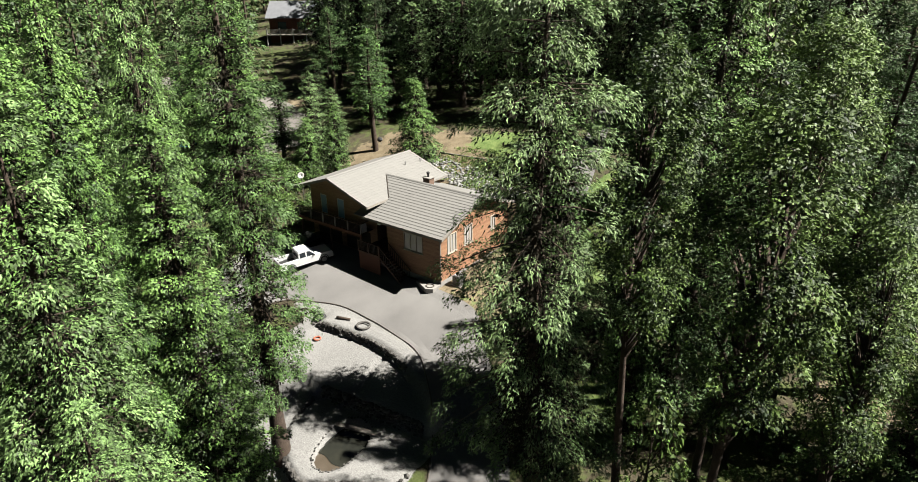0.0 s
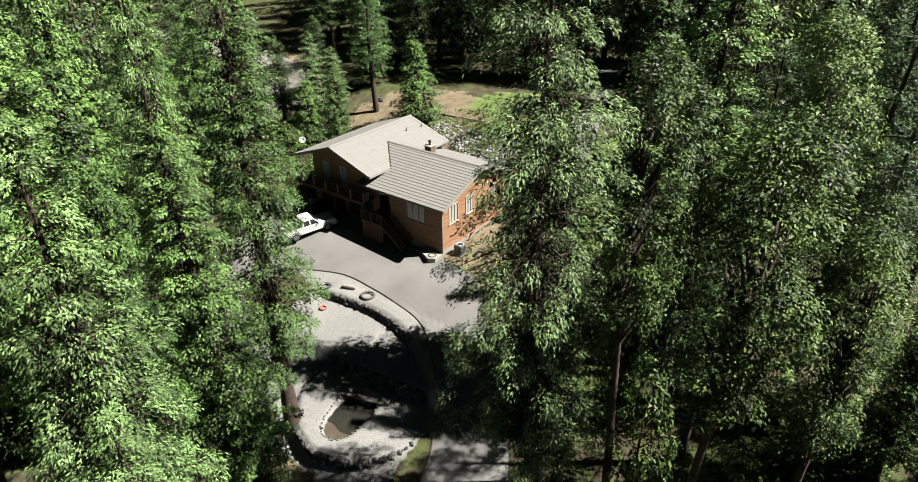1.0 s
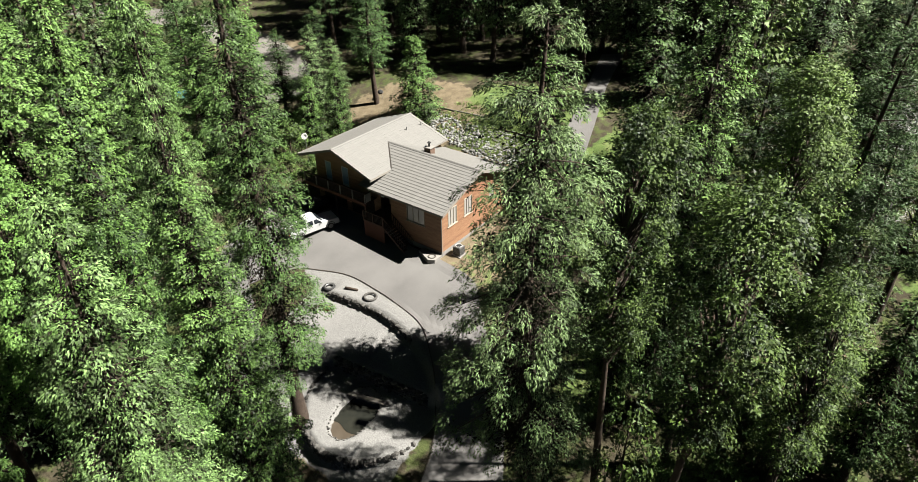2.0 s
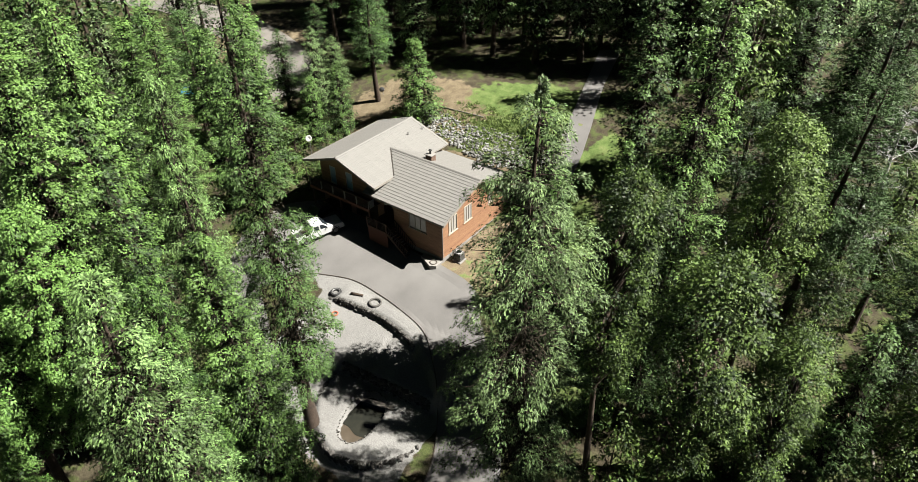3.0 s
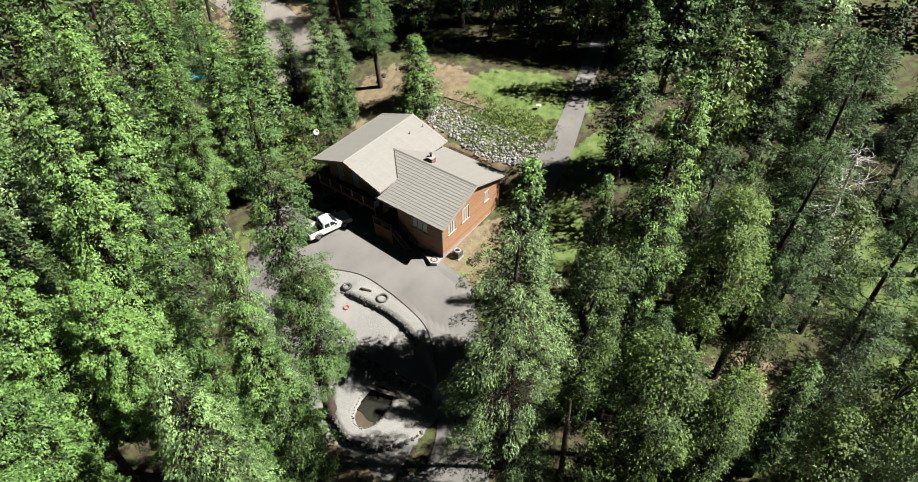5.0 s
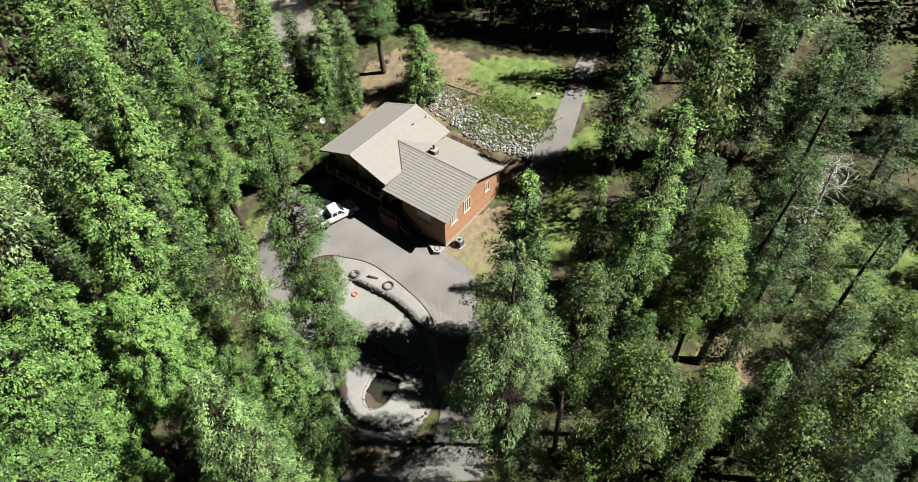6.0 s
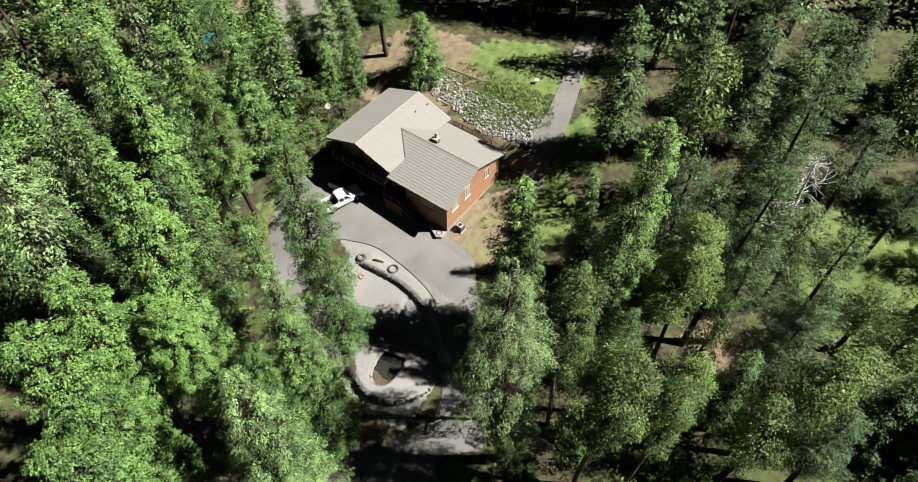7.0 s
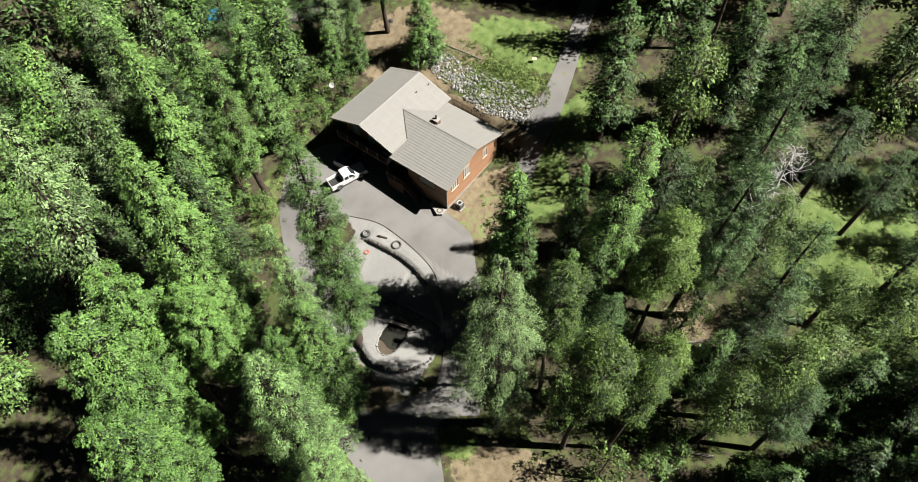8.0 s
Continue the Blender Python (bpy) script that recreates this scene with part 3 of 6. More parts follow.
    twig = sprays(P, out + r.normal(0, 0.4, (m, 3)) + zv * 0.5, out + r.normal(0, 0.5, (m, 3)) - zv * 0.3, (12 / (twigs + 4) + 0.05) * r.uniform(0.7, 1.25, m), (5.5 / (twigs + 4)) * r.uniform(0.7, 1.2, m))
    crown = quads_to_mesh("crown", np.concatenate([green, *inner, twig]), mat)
    crown.materials.append(TWIG_SHADE)
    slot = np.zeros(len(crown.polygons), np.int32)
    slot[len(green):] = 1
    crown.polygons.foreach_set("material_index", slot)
    return make_tree(name, (verts, faces), crown, label, "tree")


def pine(name, seed, H, R, start, mat, label, gap=0.75, per=5, blade=0.26, tufts=2.8, shape=0.6, lean=0.0, k=30):
    """A pine: open whorls of upturned boughs that end in round tufts of needles."""
    r = np.random.default_rng(seed)
    verts, faces = [], []
    zs = np.linspace(0, H, 10)
    cx, cy = lean * zs / H + 0.01 * H * np.sin(zs / H * 3 + seed), 0.012 * H * np.sin(zs / H * 2.2)
    rad = (0.0115 * H + 0.05) * (1 - zs / H) ** 0.75 + 0.02
    tube_arrays(verts, faces, np.stack([cx, cy, zs], 1), rad, 9)
    C = []
    z = start * H
    while z < H - 0.2:
        u = (z - start * H) / (H - start * H)
        prof = min(1, 0.5 + 2.5 * u) * (1 - u) ** shape + 0.08
        for j in range(per):
            a = r.uniform(0, 6.283)
            if r.random() < 0.12:
                continue
            ln = R * prof * r.uniform(0.5, 1.2)
            rise = -0.1 + 0.6 * u + r.uniform(-0.15, 0.2)
            d = np.array([math.cos(a), math.sin(a), 0])
            sd = np.array([-math.sin(a), math.cos(a), 0])
            o = np.array([np.interp(z, zs, cx), np.interp(z, zs, cy), z])
            mid, tip = o + d * ln * 0.55 + (0, 0, ln * rise * 0.4), o + d * ln + (0, 0, ln * (rise + 0.12))
            tube_arrays(verts, faces, [o, mid, tip], [0.014 * ln + 0.015, 0.009 * ln + 0.008, 0.006], 3)
            for _ in range(max(2, int(ln * tufts))):
                s = r.uniform(0.35, 1.05)
                q = o + (tip - o) * s + sd * r.normal(0, 0.22 * ln * (1.1 - 0.5 * s)) + r.normal(0, 0.12, 3)
                C.append((q, d))
        z += gap * r.uniform(0.7, 1.3)
    P = np.array([c[0] for c in C])
    D = np.array([c[1] for c in C])
    c = tufted(r, P, D * 0.5 + np.array([0, 0, 1.0]), D + np.array([0, 0, 0.25]), r.uniform(0.26, 0.46, len(P)), k, blade, blade * 0.22, 2, flat=0.85, fan=1.2, loose=0.5, hang=0.0)
    return make_tree(name, (verts, faces), quads_to_mesh("crown", np.concatenate(c), mat), label, "tree")


def broadleaf(name, seed, H, R, start, mat, label, clumps=95, per=85, blade=0.2, trunk_r=0.022, category="tree", size=0.24, core=6):
    """An oak or shrub: forking limbs that carry uneven clumps of leaves."""
    r = np.random.default_rng(seed)
    verts, faces = [], []
    top = H * 0.8
    zs = np.linspace(0, top, 7)
    cx, cy = 0.02 * H * np.sin(zs / H * 3.1 + seed), 0.02 * H * np.sin(zs / H * 2.3)
    tube_arrays(verts, faces, np.stack([cx, cy, zs], 1), trunk_r * H * (1 - zs / top * 0.85), 8)
    C, N, S = [], [], []
    zc, half = H * (1 + start) / 2, H * (1 - start) / 2
    for _ in range(clumps):
        a, v = r.uniform(0, 6.283), r.uniform(-0.9, 1.0)
        rr = math.sqrt(max(0.02, 1 - abs(v) ** 2.2)) * r.uniform(0.45, 1.05) ** 0.5
        wob = 0.84 * (1 + 0.16 * math.sin(2 * a + 2 * v + seed) + 0.16 * math.sin(3 * a + 5 * v + seed)) * r.uniform(0.85, 1.12)
        c = np.array([math.cos(a) * R * rr * wob, math.sin(a) * R * rr * wob, zc + half * v * r.uniform(0.88, 1.0)])
        o = np.array([np.interp(c[2] * 0.8, zs, cx), np.interp(c[2] * 0.8, zs, cy), c[2] * 0.8])
        if r.random() < 0.4:
            tube_arrays(verts, faces, [o, o * 0.45 + c * 0.55 + (0, 0, 0.2), c], [0.010 * H * 0.5 + 0.01, 0.014, 0.006], 3)
        C.append(c)
        N.append((math.cos(a) * rr, math.sin(a) * rr, 0.75 + 0.5 * v))
        S.append(r.uniform(0.6, 1.25) * size * R)
    C, N = np.array(C), np.array(N)
    D = N * np.array([1, 1, 0.2]) + r.normal(0, 0.3, N.shape)
    c = tufted(r, C, N, D, np.array(S), per, blade, blade * 0.55, core, flat=0.75, fan=0.85, loose=0.4, hang=0.2)
    return make_tree(name, (verts, faces), quads_to_mesh("crown", np.concatenate(c), mat), label, category)


def dead_tree(name, seed, H, R, label):
    r = np.random.default_rng(seed)
    verts, faces = [], []
    zs = np.linspace(0, H, 9)
    cx, cy = 0.02 * H * np.sin(zs / H * 3), 0.015 * H * np.sin(zs / H * 4)
    tube_arrays(verts, faces, np.stack([cx, cy, zs], 1), 0.011 * H * (1 - zs / H) ** 0.8 + 0.02, 8)
    for _ in range(70):
        z = H * r.uniform(0.3, 0.97)
        u = z / H
        a, ln = r.uniform(0, 6.283), R * (1.15 - u) * r.uniform(0.5, 1.3) * 1.4
        d = np.array([math.cos(a), math.sin(a), 0])
        o = np.array([np.interp(z, zs, cx), np.interp(z, zs, cy), z])
        p1 = o + d * ln * 0.5 + r.normal(0, 0.1 * ln, 3) + (0, 0, 0.15 * ln)
        p2 = o + d * ln + r.normal(0, 0.16 * ln, 3) + (0, 0, 0.3 * ln)
        tube_arrays(verts, faces, [o, p1, p2], [0.045, 0.03, 0.012], 4)
        for _ in range(5):
            s = r.uniform(0.3, 1)
            q = o + (p2 - o) * s
            e = q + r.normal(0, 0.28 * ln, 3) + d * 0.25 * ln
            tube_arrays(verts, faces, [q, (q + e) / 2 + r.normal(0, 0.05, 3), e], [0.022, 0.015, 0.008], 3)
    return make_tree(name, (verts, faces), None, label, "tree", DEADWOOD)


TREE_KINDS = {}


def kind(tree, h, r):
    TREE_KINDS[tree] = (h, r)
    return tree


FIR_TEXT = "tall dark green fir with drooping boughs"
GREY_TEXT = "tall grey-green fir with drooping feathery boughs"
CEDAR_TEXT = "bright green cedar with dense upright sprays"
OAK_TEXT = "broad bright green oak in full leaf"
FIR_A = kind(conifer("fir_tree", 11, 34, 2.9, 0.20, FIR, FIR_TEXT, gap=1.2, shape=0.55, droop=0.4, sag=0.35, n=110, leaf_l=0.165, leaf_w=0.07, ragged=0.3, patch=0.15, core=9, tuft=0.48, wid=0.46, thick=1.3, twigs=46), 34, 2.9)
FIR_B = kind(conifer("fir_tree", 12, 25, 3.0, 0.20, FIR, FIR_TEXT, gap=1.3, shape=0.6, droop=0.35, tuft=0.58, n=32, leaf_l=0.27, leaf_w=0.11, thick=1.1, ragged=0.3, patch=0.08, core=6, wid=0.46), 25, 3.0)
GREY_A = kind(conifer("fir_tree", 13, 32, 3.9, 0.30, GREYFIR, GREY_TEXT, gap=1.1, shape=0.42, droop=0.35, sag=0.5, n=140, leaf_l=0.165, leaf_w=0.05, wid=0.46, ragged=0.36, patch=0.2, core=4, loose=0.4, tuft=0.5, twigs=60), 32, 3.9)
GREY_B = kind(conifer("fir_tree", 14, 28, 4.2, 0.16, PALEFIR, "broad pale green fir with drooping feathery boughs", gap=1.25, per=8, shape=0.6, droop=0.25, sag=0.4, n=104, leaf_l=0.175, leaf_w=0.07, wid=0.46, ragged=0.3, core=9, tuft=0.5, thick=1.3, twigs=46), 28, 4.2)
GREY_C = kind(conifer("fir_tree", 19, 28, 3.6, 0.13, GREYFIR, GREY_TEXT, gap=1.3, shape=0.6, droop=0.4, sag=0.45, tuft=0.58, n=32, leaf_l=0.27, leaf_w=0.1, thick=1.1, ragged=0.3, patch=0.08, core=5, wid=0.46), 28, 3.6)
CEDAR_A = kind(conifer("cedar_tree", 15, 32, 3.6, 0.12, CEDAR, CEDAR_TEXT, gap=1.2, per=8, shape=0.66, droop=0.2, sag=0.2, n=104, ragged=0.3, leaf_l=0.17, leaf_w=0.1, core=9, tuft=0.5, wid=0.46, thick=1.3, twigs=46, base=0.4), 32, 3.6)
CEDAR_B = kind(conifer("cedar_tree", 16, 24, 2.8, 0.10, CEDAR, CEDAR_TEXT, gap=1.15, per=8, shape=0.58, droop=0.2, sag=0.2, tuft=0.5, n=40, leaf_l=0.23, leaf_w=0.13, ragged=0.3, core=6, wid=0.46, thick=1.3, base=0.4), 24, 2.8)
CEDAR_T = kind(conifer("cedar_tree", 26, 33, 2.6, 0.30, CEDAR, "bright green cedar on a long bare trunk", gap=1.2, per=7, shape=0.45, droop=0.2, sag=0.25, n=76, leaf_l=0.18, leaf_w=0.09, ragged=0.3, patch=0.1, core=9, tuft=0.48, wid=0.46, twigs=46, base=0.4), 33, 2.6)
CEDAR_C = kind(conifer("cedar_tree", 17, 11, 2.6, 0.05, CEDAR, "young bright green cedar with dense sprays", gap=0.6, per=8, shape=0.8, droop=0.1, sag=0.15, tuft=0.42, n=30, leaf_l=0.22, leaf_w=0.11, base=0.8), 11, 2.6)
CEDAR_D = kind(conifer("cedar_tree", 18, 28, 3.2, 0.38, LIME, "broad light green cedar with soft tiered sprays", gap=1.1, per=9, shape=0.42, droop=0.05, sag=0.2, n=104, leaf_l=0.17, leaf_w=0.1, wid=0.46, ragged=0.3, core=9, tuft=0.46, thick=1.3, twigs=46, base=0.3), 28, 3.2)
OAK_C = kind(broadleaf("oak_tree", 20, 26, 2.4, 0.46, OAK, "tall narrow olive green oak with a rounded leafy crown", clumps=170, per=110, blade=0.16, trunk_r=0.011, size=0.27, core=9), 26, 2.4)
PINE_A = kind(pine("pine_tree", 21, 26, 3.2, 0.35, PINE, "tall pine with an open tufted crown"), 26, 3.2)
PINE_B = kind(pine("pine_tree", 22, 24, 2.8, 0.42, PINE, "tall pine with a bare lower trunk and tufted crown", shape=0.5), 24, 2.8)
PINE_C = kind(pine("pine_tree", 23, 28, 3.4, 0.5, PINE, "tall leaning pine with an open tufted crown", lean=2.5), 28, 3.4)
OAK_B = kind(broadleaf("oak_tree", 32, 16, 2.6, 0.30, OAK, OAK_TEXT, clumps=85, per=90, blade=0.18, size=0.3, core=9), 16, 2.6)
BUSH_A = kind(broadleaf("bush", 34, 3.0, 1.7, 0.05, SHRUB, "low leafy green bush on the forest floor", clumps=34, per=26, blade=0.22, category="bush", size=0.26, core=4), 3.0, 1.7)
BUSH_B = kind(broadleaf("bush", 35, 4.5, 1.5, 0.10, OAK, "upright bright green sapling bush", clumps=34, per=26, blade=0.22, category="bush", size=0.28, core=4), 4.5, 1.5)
DEAD_A = kind(dead_tree("dead_tree", 41, 20, 3.0, "bare grey dead tree with brittle twigs"), 20, 3.0)
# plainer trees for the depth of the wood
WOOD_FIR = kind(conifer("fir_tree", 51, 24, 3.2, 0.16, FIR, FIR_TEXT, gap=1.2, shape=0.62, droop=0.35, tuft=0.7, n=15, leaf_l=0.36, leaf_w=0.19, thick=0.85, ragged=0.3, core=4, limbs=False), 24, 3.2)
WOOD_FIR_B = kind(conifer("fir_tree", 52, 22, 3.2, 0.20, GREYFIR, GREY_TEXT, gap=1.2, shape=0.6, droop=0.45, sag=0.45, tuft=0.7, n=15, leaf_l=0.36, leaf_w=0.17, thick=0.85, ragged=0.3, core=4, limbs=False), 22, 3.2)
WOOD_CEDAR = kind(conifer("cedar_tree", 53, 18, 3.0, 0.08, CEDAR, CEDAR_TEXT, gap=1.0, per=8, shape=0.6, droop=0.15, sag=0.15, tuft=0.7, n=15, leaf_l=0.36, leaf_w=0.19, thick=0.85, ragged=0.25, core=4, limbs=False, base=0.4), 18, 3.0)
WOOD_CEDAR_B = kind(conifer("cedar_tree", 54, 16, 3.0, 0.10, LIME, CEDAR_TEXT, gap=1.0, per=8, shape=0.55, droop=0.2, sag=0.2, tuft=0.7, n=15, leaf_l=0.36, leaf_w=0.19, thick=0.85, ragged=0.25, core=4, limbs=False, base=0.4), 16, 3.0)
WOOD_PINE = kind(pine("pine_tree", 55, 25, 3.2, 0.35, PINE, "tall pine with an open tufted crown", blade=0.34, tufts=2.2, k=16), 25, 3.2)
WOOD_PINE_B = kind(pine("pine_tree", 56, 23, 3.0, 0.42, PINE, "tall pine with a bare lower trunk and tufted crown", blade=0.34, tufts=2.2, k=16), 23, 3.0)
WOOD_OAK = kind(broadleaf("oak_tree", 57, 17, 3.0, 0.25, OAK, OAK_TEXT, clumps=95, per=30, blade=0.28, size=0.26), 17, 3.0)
SIZES = TREE_KINDS
used = set()
PLANTED = []
tree_rng = random.Random(5)


def plant(kind, x, y, top, radius, turn=None, group="", tip=(0, 0)):
    """Stand a tree of that kind at (x, y), its tip at the height top; tip: degrees of lean about x and y."""
    h0, r0 = SIZES[kind]
    base = hz(x, y) - 0.1
    h = max(1.0, top - base)
    turn = tree_rng.uniform(0, 360) if turn is None else turn
    m = pose(x, y, base, tip[0], tip[1], 0) @ pose(0, 0, 0, 0, 0, turn) @ Matrix.Diagonal((radius / r0, radius / r0, h / h0, 1))
    if kind not in used:
        used.add(kind)
        kind.matrix_world = m
        ob = kind
    else:
        ob = copy_thing(kind, m @ Matrix.Diagonal([1 / s for s in kind.scale] + [1]))
    if not kind.name.startswith("bush"):
        PLANTED.append((x, y))
    return tagged(ob, group=group or "trees of the wood")




# ---- house ----
FLOOR_Z, DECK_Z = 1.65, 2.65
house = thing("house", "brown wooden two-storey house with a pale tiled gable roof", "house")


def wall(name, axis, at, thick, u0, u1, z0, z1, holes=(), mat=SIDING):
    """A wall of thickness thick across the axis (0: across x, 1: across y), with openings (u0, u1, z0, z1) through it."""
    bm = bmesh.new()
    us = sorted({u0, u1, *[h[0] for h in holes], *[h[1] for h in holes]})
    zs = sorted({z0, z1, *[h[2] for h in holes], *[h[3] for h in holes]})
    def add(a, b, c, d):
        if axis == 0:
            box(bm, at, at + thick, a, b, c, d)
        else:
            box(bm, a, b, at, at + thick, c, d)
    for a, b in zip(us, us[1:]):
        for c, d in zip(zs, zs[1:]):
            if not any(h[0] <= a and b <= h[1] and h[2] <= c and d <= h[3] for h in holes):
                add(a, b, c, d)
    bmesh.ops.remove_doubles(bm, verts=bm.verts[:], dist=0.0005)
    seen = {}
    for f in bm.faces:
        seen.setdefault(frozenset(f.verts), []).append(f)
    bmesh.ops.delete(bm, geom=[f for fs in seen.values() if len(fs) > 1 for f in fs], context='FACES_ONLY')
    return part(name, bm, mat, house)


def gable(axis, at, thick, u0, u1, z0, peak_u, peak_z, mat=SIDING):
    bm = bmesh.new()
    prism(bm, [(u0, z0), (u1, z0), (peak_u, peak_z)], (at, at + thick), axis)
    return part("gable_wall", bm, mat, house)


def window(axis, at, u0, u1, z0, z1, lights=2, out=-1, mat=CREAM, label="cream-framed window with pale blinds"):
    """A window in a wall: frame, mullions and sill proud of the face, panes, and a blind behind them."""
    w = new("window")
    w.parent = house
    w["label"] = label
    def bx(bm, a, b, c, d, e, f):
        if axis == 0:
            box(bm, at + min(e, f), at + max(e, f), a, b, c, d)
        else:
            box(bm, a, b, at + min(e, f), at + max(e, f), c, d)
    f0, f1 = out * 0.05, -out * 0.10
    bm = bmesh.new()
    t = 0.055
    bx(bm, u0 - t, u0, z0 - t, z1 + t, f0, f1)
    bx(bm, u1, u1 + t, z0 - t, z1 + t, f0, f1)
    bx(bm, u0, u1, z1, z1 + t, f0, f1)
    bx(bm, u0, u1, z0 - t, z0, f0, f1)
    part("frame", bm, mat, w)
    for k in range(1, lights):
        bm = bmesh.new()
        u = u0 + (u1 - u0) * k / lights
        bx(bm, u - 0.025, u + 0.025, z0, z1, out * 0.03, -out * 0.06)
        part("mullion", bm, mat, w)
    for k in range(lights):
        bm = bmesh.new()
        a, b = u0 + (u1 - u0) * k / lights, u0 + (u1 - u0) * (k + 1) / lights
        bx(bm, a + (0.026 if k else 0), b - (0.026 if k < lights - 1 else 0), z0, z1, -out * 0.02, -out * 0.03)
        part("pane", bm, BLINDPANE, w)
    bm = bmesh.new()
    bx(bm, u0 - 0.14, u1 + 0.14, z0 - t - 0.05, z0 - t, out * 0.10, -out * 0.02)
    part("sill", bm, mat, w)
    return w


# main wing: walls
EASTWIN = [(0.98, 2.12, 2.62, 4.22), (3.34, 4.42, 2.62, 4.25), (7.3, 8.0, 2.75, 3.95)]
FRONTWIN = (-3.9, -1.95, 2.45, 3.95)
DOORS = [(-15.6, -14.7, DECK_Z, 4.75), (-13.3, -12.35, DECK_Z, 4.75)]
GAR = [(-16.2, -12.95, 0.0, 2.2), (-12.3, -9.1, 0.0, 2.2)]
wall("wall", 1, 1.1, 0.2, -16.9, -8.2, -0.4, 5.45, DOORS + GAR)
wall("wall", 1, 10.2, 0.2, -16.9, -8.2, -0.4, 5.45)
wall("wall", 0, -16.9, 0.2, 1.3, 10.2, -0.4, 5.45)
wall("wall", 0, -8.4, 0.2, 1.3, 10.2, -0.4, 5.45)
gable(1, 1.1, 0.2, -16.9, -8.2, 5.45, -12.55, 6.98)
gable(1, 10.2, 0.2, -16.9, -8.2, 5.45, -12.55, 6.98)
# wing
wall("wall", 1, 0.0, 0.2, -5.7, -0.2, 0.35, 4.55, [FRONTWIN])
wall("wall", 0, -5.9, 0.2, 0.0, 2.2, 0.35, 4.42)
wall("wall", 1, 2.2, 0.2, -8.2, -5.7, 0.35, 5.2, [(-7.6, -6.7, FLOOR_Z, 3.72)])
wall("wall", 0, -0.2, 0.2, 0.0, 10.2, 0.35, 4.55, EASTWIN)
wall("wall", 1, 10.0, 0.2, -8.2, -0.2, 0.35, 4.55)
gable(0, -0.2, 0.2, 0.0, 10.2, 4.55, 5.14, 6.36)
bm = bmesh.new()
box(bm, -8.15, 0.03, -0.03, 0.25, -0.9, 0.345)
box(bm, -0.25, 0.03, 0.25, 10.23, -0.9, 0.345)
part("foundation", bm, CONCRETE, house, "pale concrete foundation")
bm = bmesh.new()
box(bm, -16.65, -8.45, 1.35, 10.15, 2.40, 2.6)
box(bm, -8.15, -0.25, 2.45, 9.95, FLOOR_Z - 0.2, FLOOR_Z)
box(bm, -5.65, -0.25, 0.25, 2.4, FLOOR_Z - 0.2, FLOOR_Z)
part("inner_floor", bm, DARKWOOD, house)
window(1, 0.0, *FRONTWIN, lights=3)
for w in EASTWIN[:2]:
    window(0, 0.0, *w, lights=3, out=1)
window(0, 0.0, *EASTWIN[2], lights=2, out=1)
bm = bmesh.new()
box(bm, -0.03, 0.06, -0.06, 0.0, 0.35, 4.5)
part("corner_board", bm, TRIMWOOD, house)


def glass_door(u0, u1, z0, z1):
    d = new("door")
    d.parent = house
    d["label"] = "glazed balcony door with pale blue curtains"
    bm = bmesh.new()
    for a, b, c, e in ((u0, u0 + 0.09, z0, z1), (u1 - 0.09, u1, z0, z1), (u0 + 0.09, u1 - 0.09, z1 - 0.12, z1), (u0 + 0.09, u1 - 0.09, z0, z0 + 0.2)):
        box(bm, a, b, 1.14, 1.20, c, e)
    part("frame", bm, WHITE, d)
    bm = bmesh.new()
    box(bm, u0 + 0.09, u1 - 0.09, 1.165, 1.175, z0 + 0.2, z1 - 0.12)
    part("pane", bm, CURTAINPANE, d)
    bm = bmesh.new()
    box(bm, u1 - 0.16, u1 - 0.10, 1.09, 1.14, z0 + 1.0, z0 + 1.12)
    part("door_handle", bm, STEEL, d)


for d in DOORS:
    glass_door(*d)


def garage_door(u0, u1, z0, z1):
    d = new("garage_door")
    d.parent = house
    d["label"] = "dark brown sectional garage door"
    h = (z1 - z0) / 4
    for k in range(4):
        bm = bmesh.new()
        box(bm, u0, u1, 1.16, 1.22, z0 + k * h + 0.006, z0 + (k + 1) * h - 0.006, bevel=0.012)
        part("panel", bm, DARKWOOD, d)


for g in GAR:
    garage_door(*g)
bm = bmesh.new()
box(bm, -7.55, -6.75, 2.26, 2.31, FLOOR_Z, 3.70)
front_door = part("door", bm, DARKWOOD, house, "dark wooden front door under the porch")
bm = bmesh.new()
box(bm, -6.88, -6.82, 2.18, 2.26, FLOOR_Z + 0.95, FLOOR_Z + 1.08)
part("door_handle", bm, STEEL, front_door)


# roof
def panels(roof, mesh, corner, along, rise, n, course, first=0.0):
    """One course after another of roof panels from the eave corner; along: unit vector of the eave; rise: unit vector up the slope."""
    nrm = Vector(along).cross(Vector(rise)).normalized()
    if nrm.z < 0:
        nrm = -nrm
    rot = Matrix((Vector(along), Vector(rise), nrm)).transposed().to_4x4()
    for c, (u0, count) in enumerate(n):
        for k in range(count):
            ob = new("roof_panel", mesh)
            ob.parent = roof
            ob.matrix_world = Matrix.Translation(Vector(corner) + Vector(along) * (u0 + k * PW + PW / 2) + Vector(rise) * (c * course)) @ rot


PW, PC = 1.235, 0.355


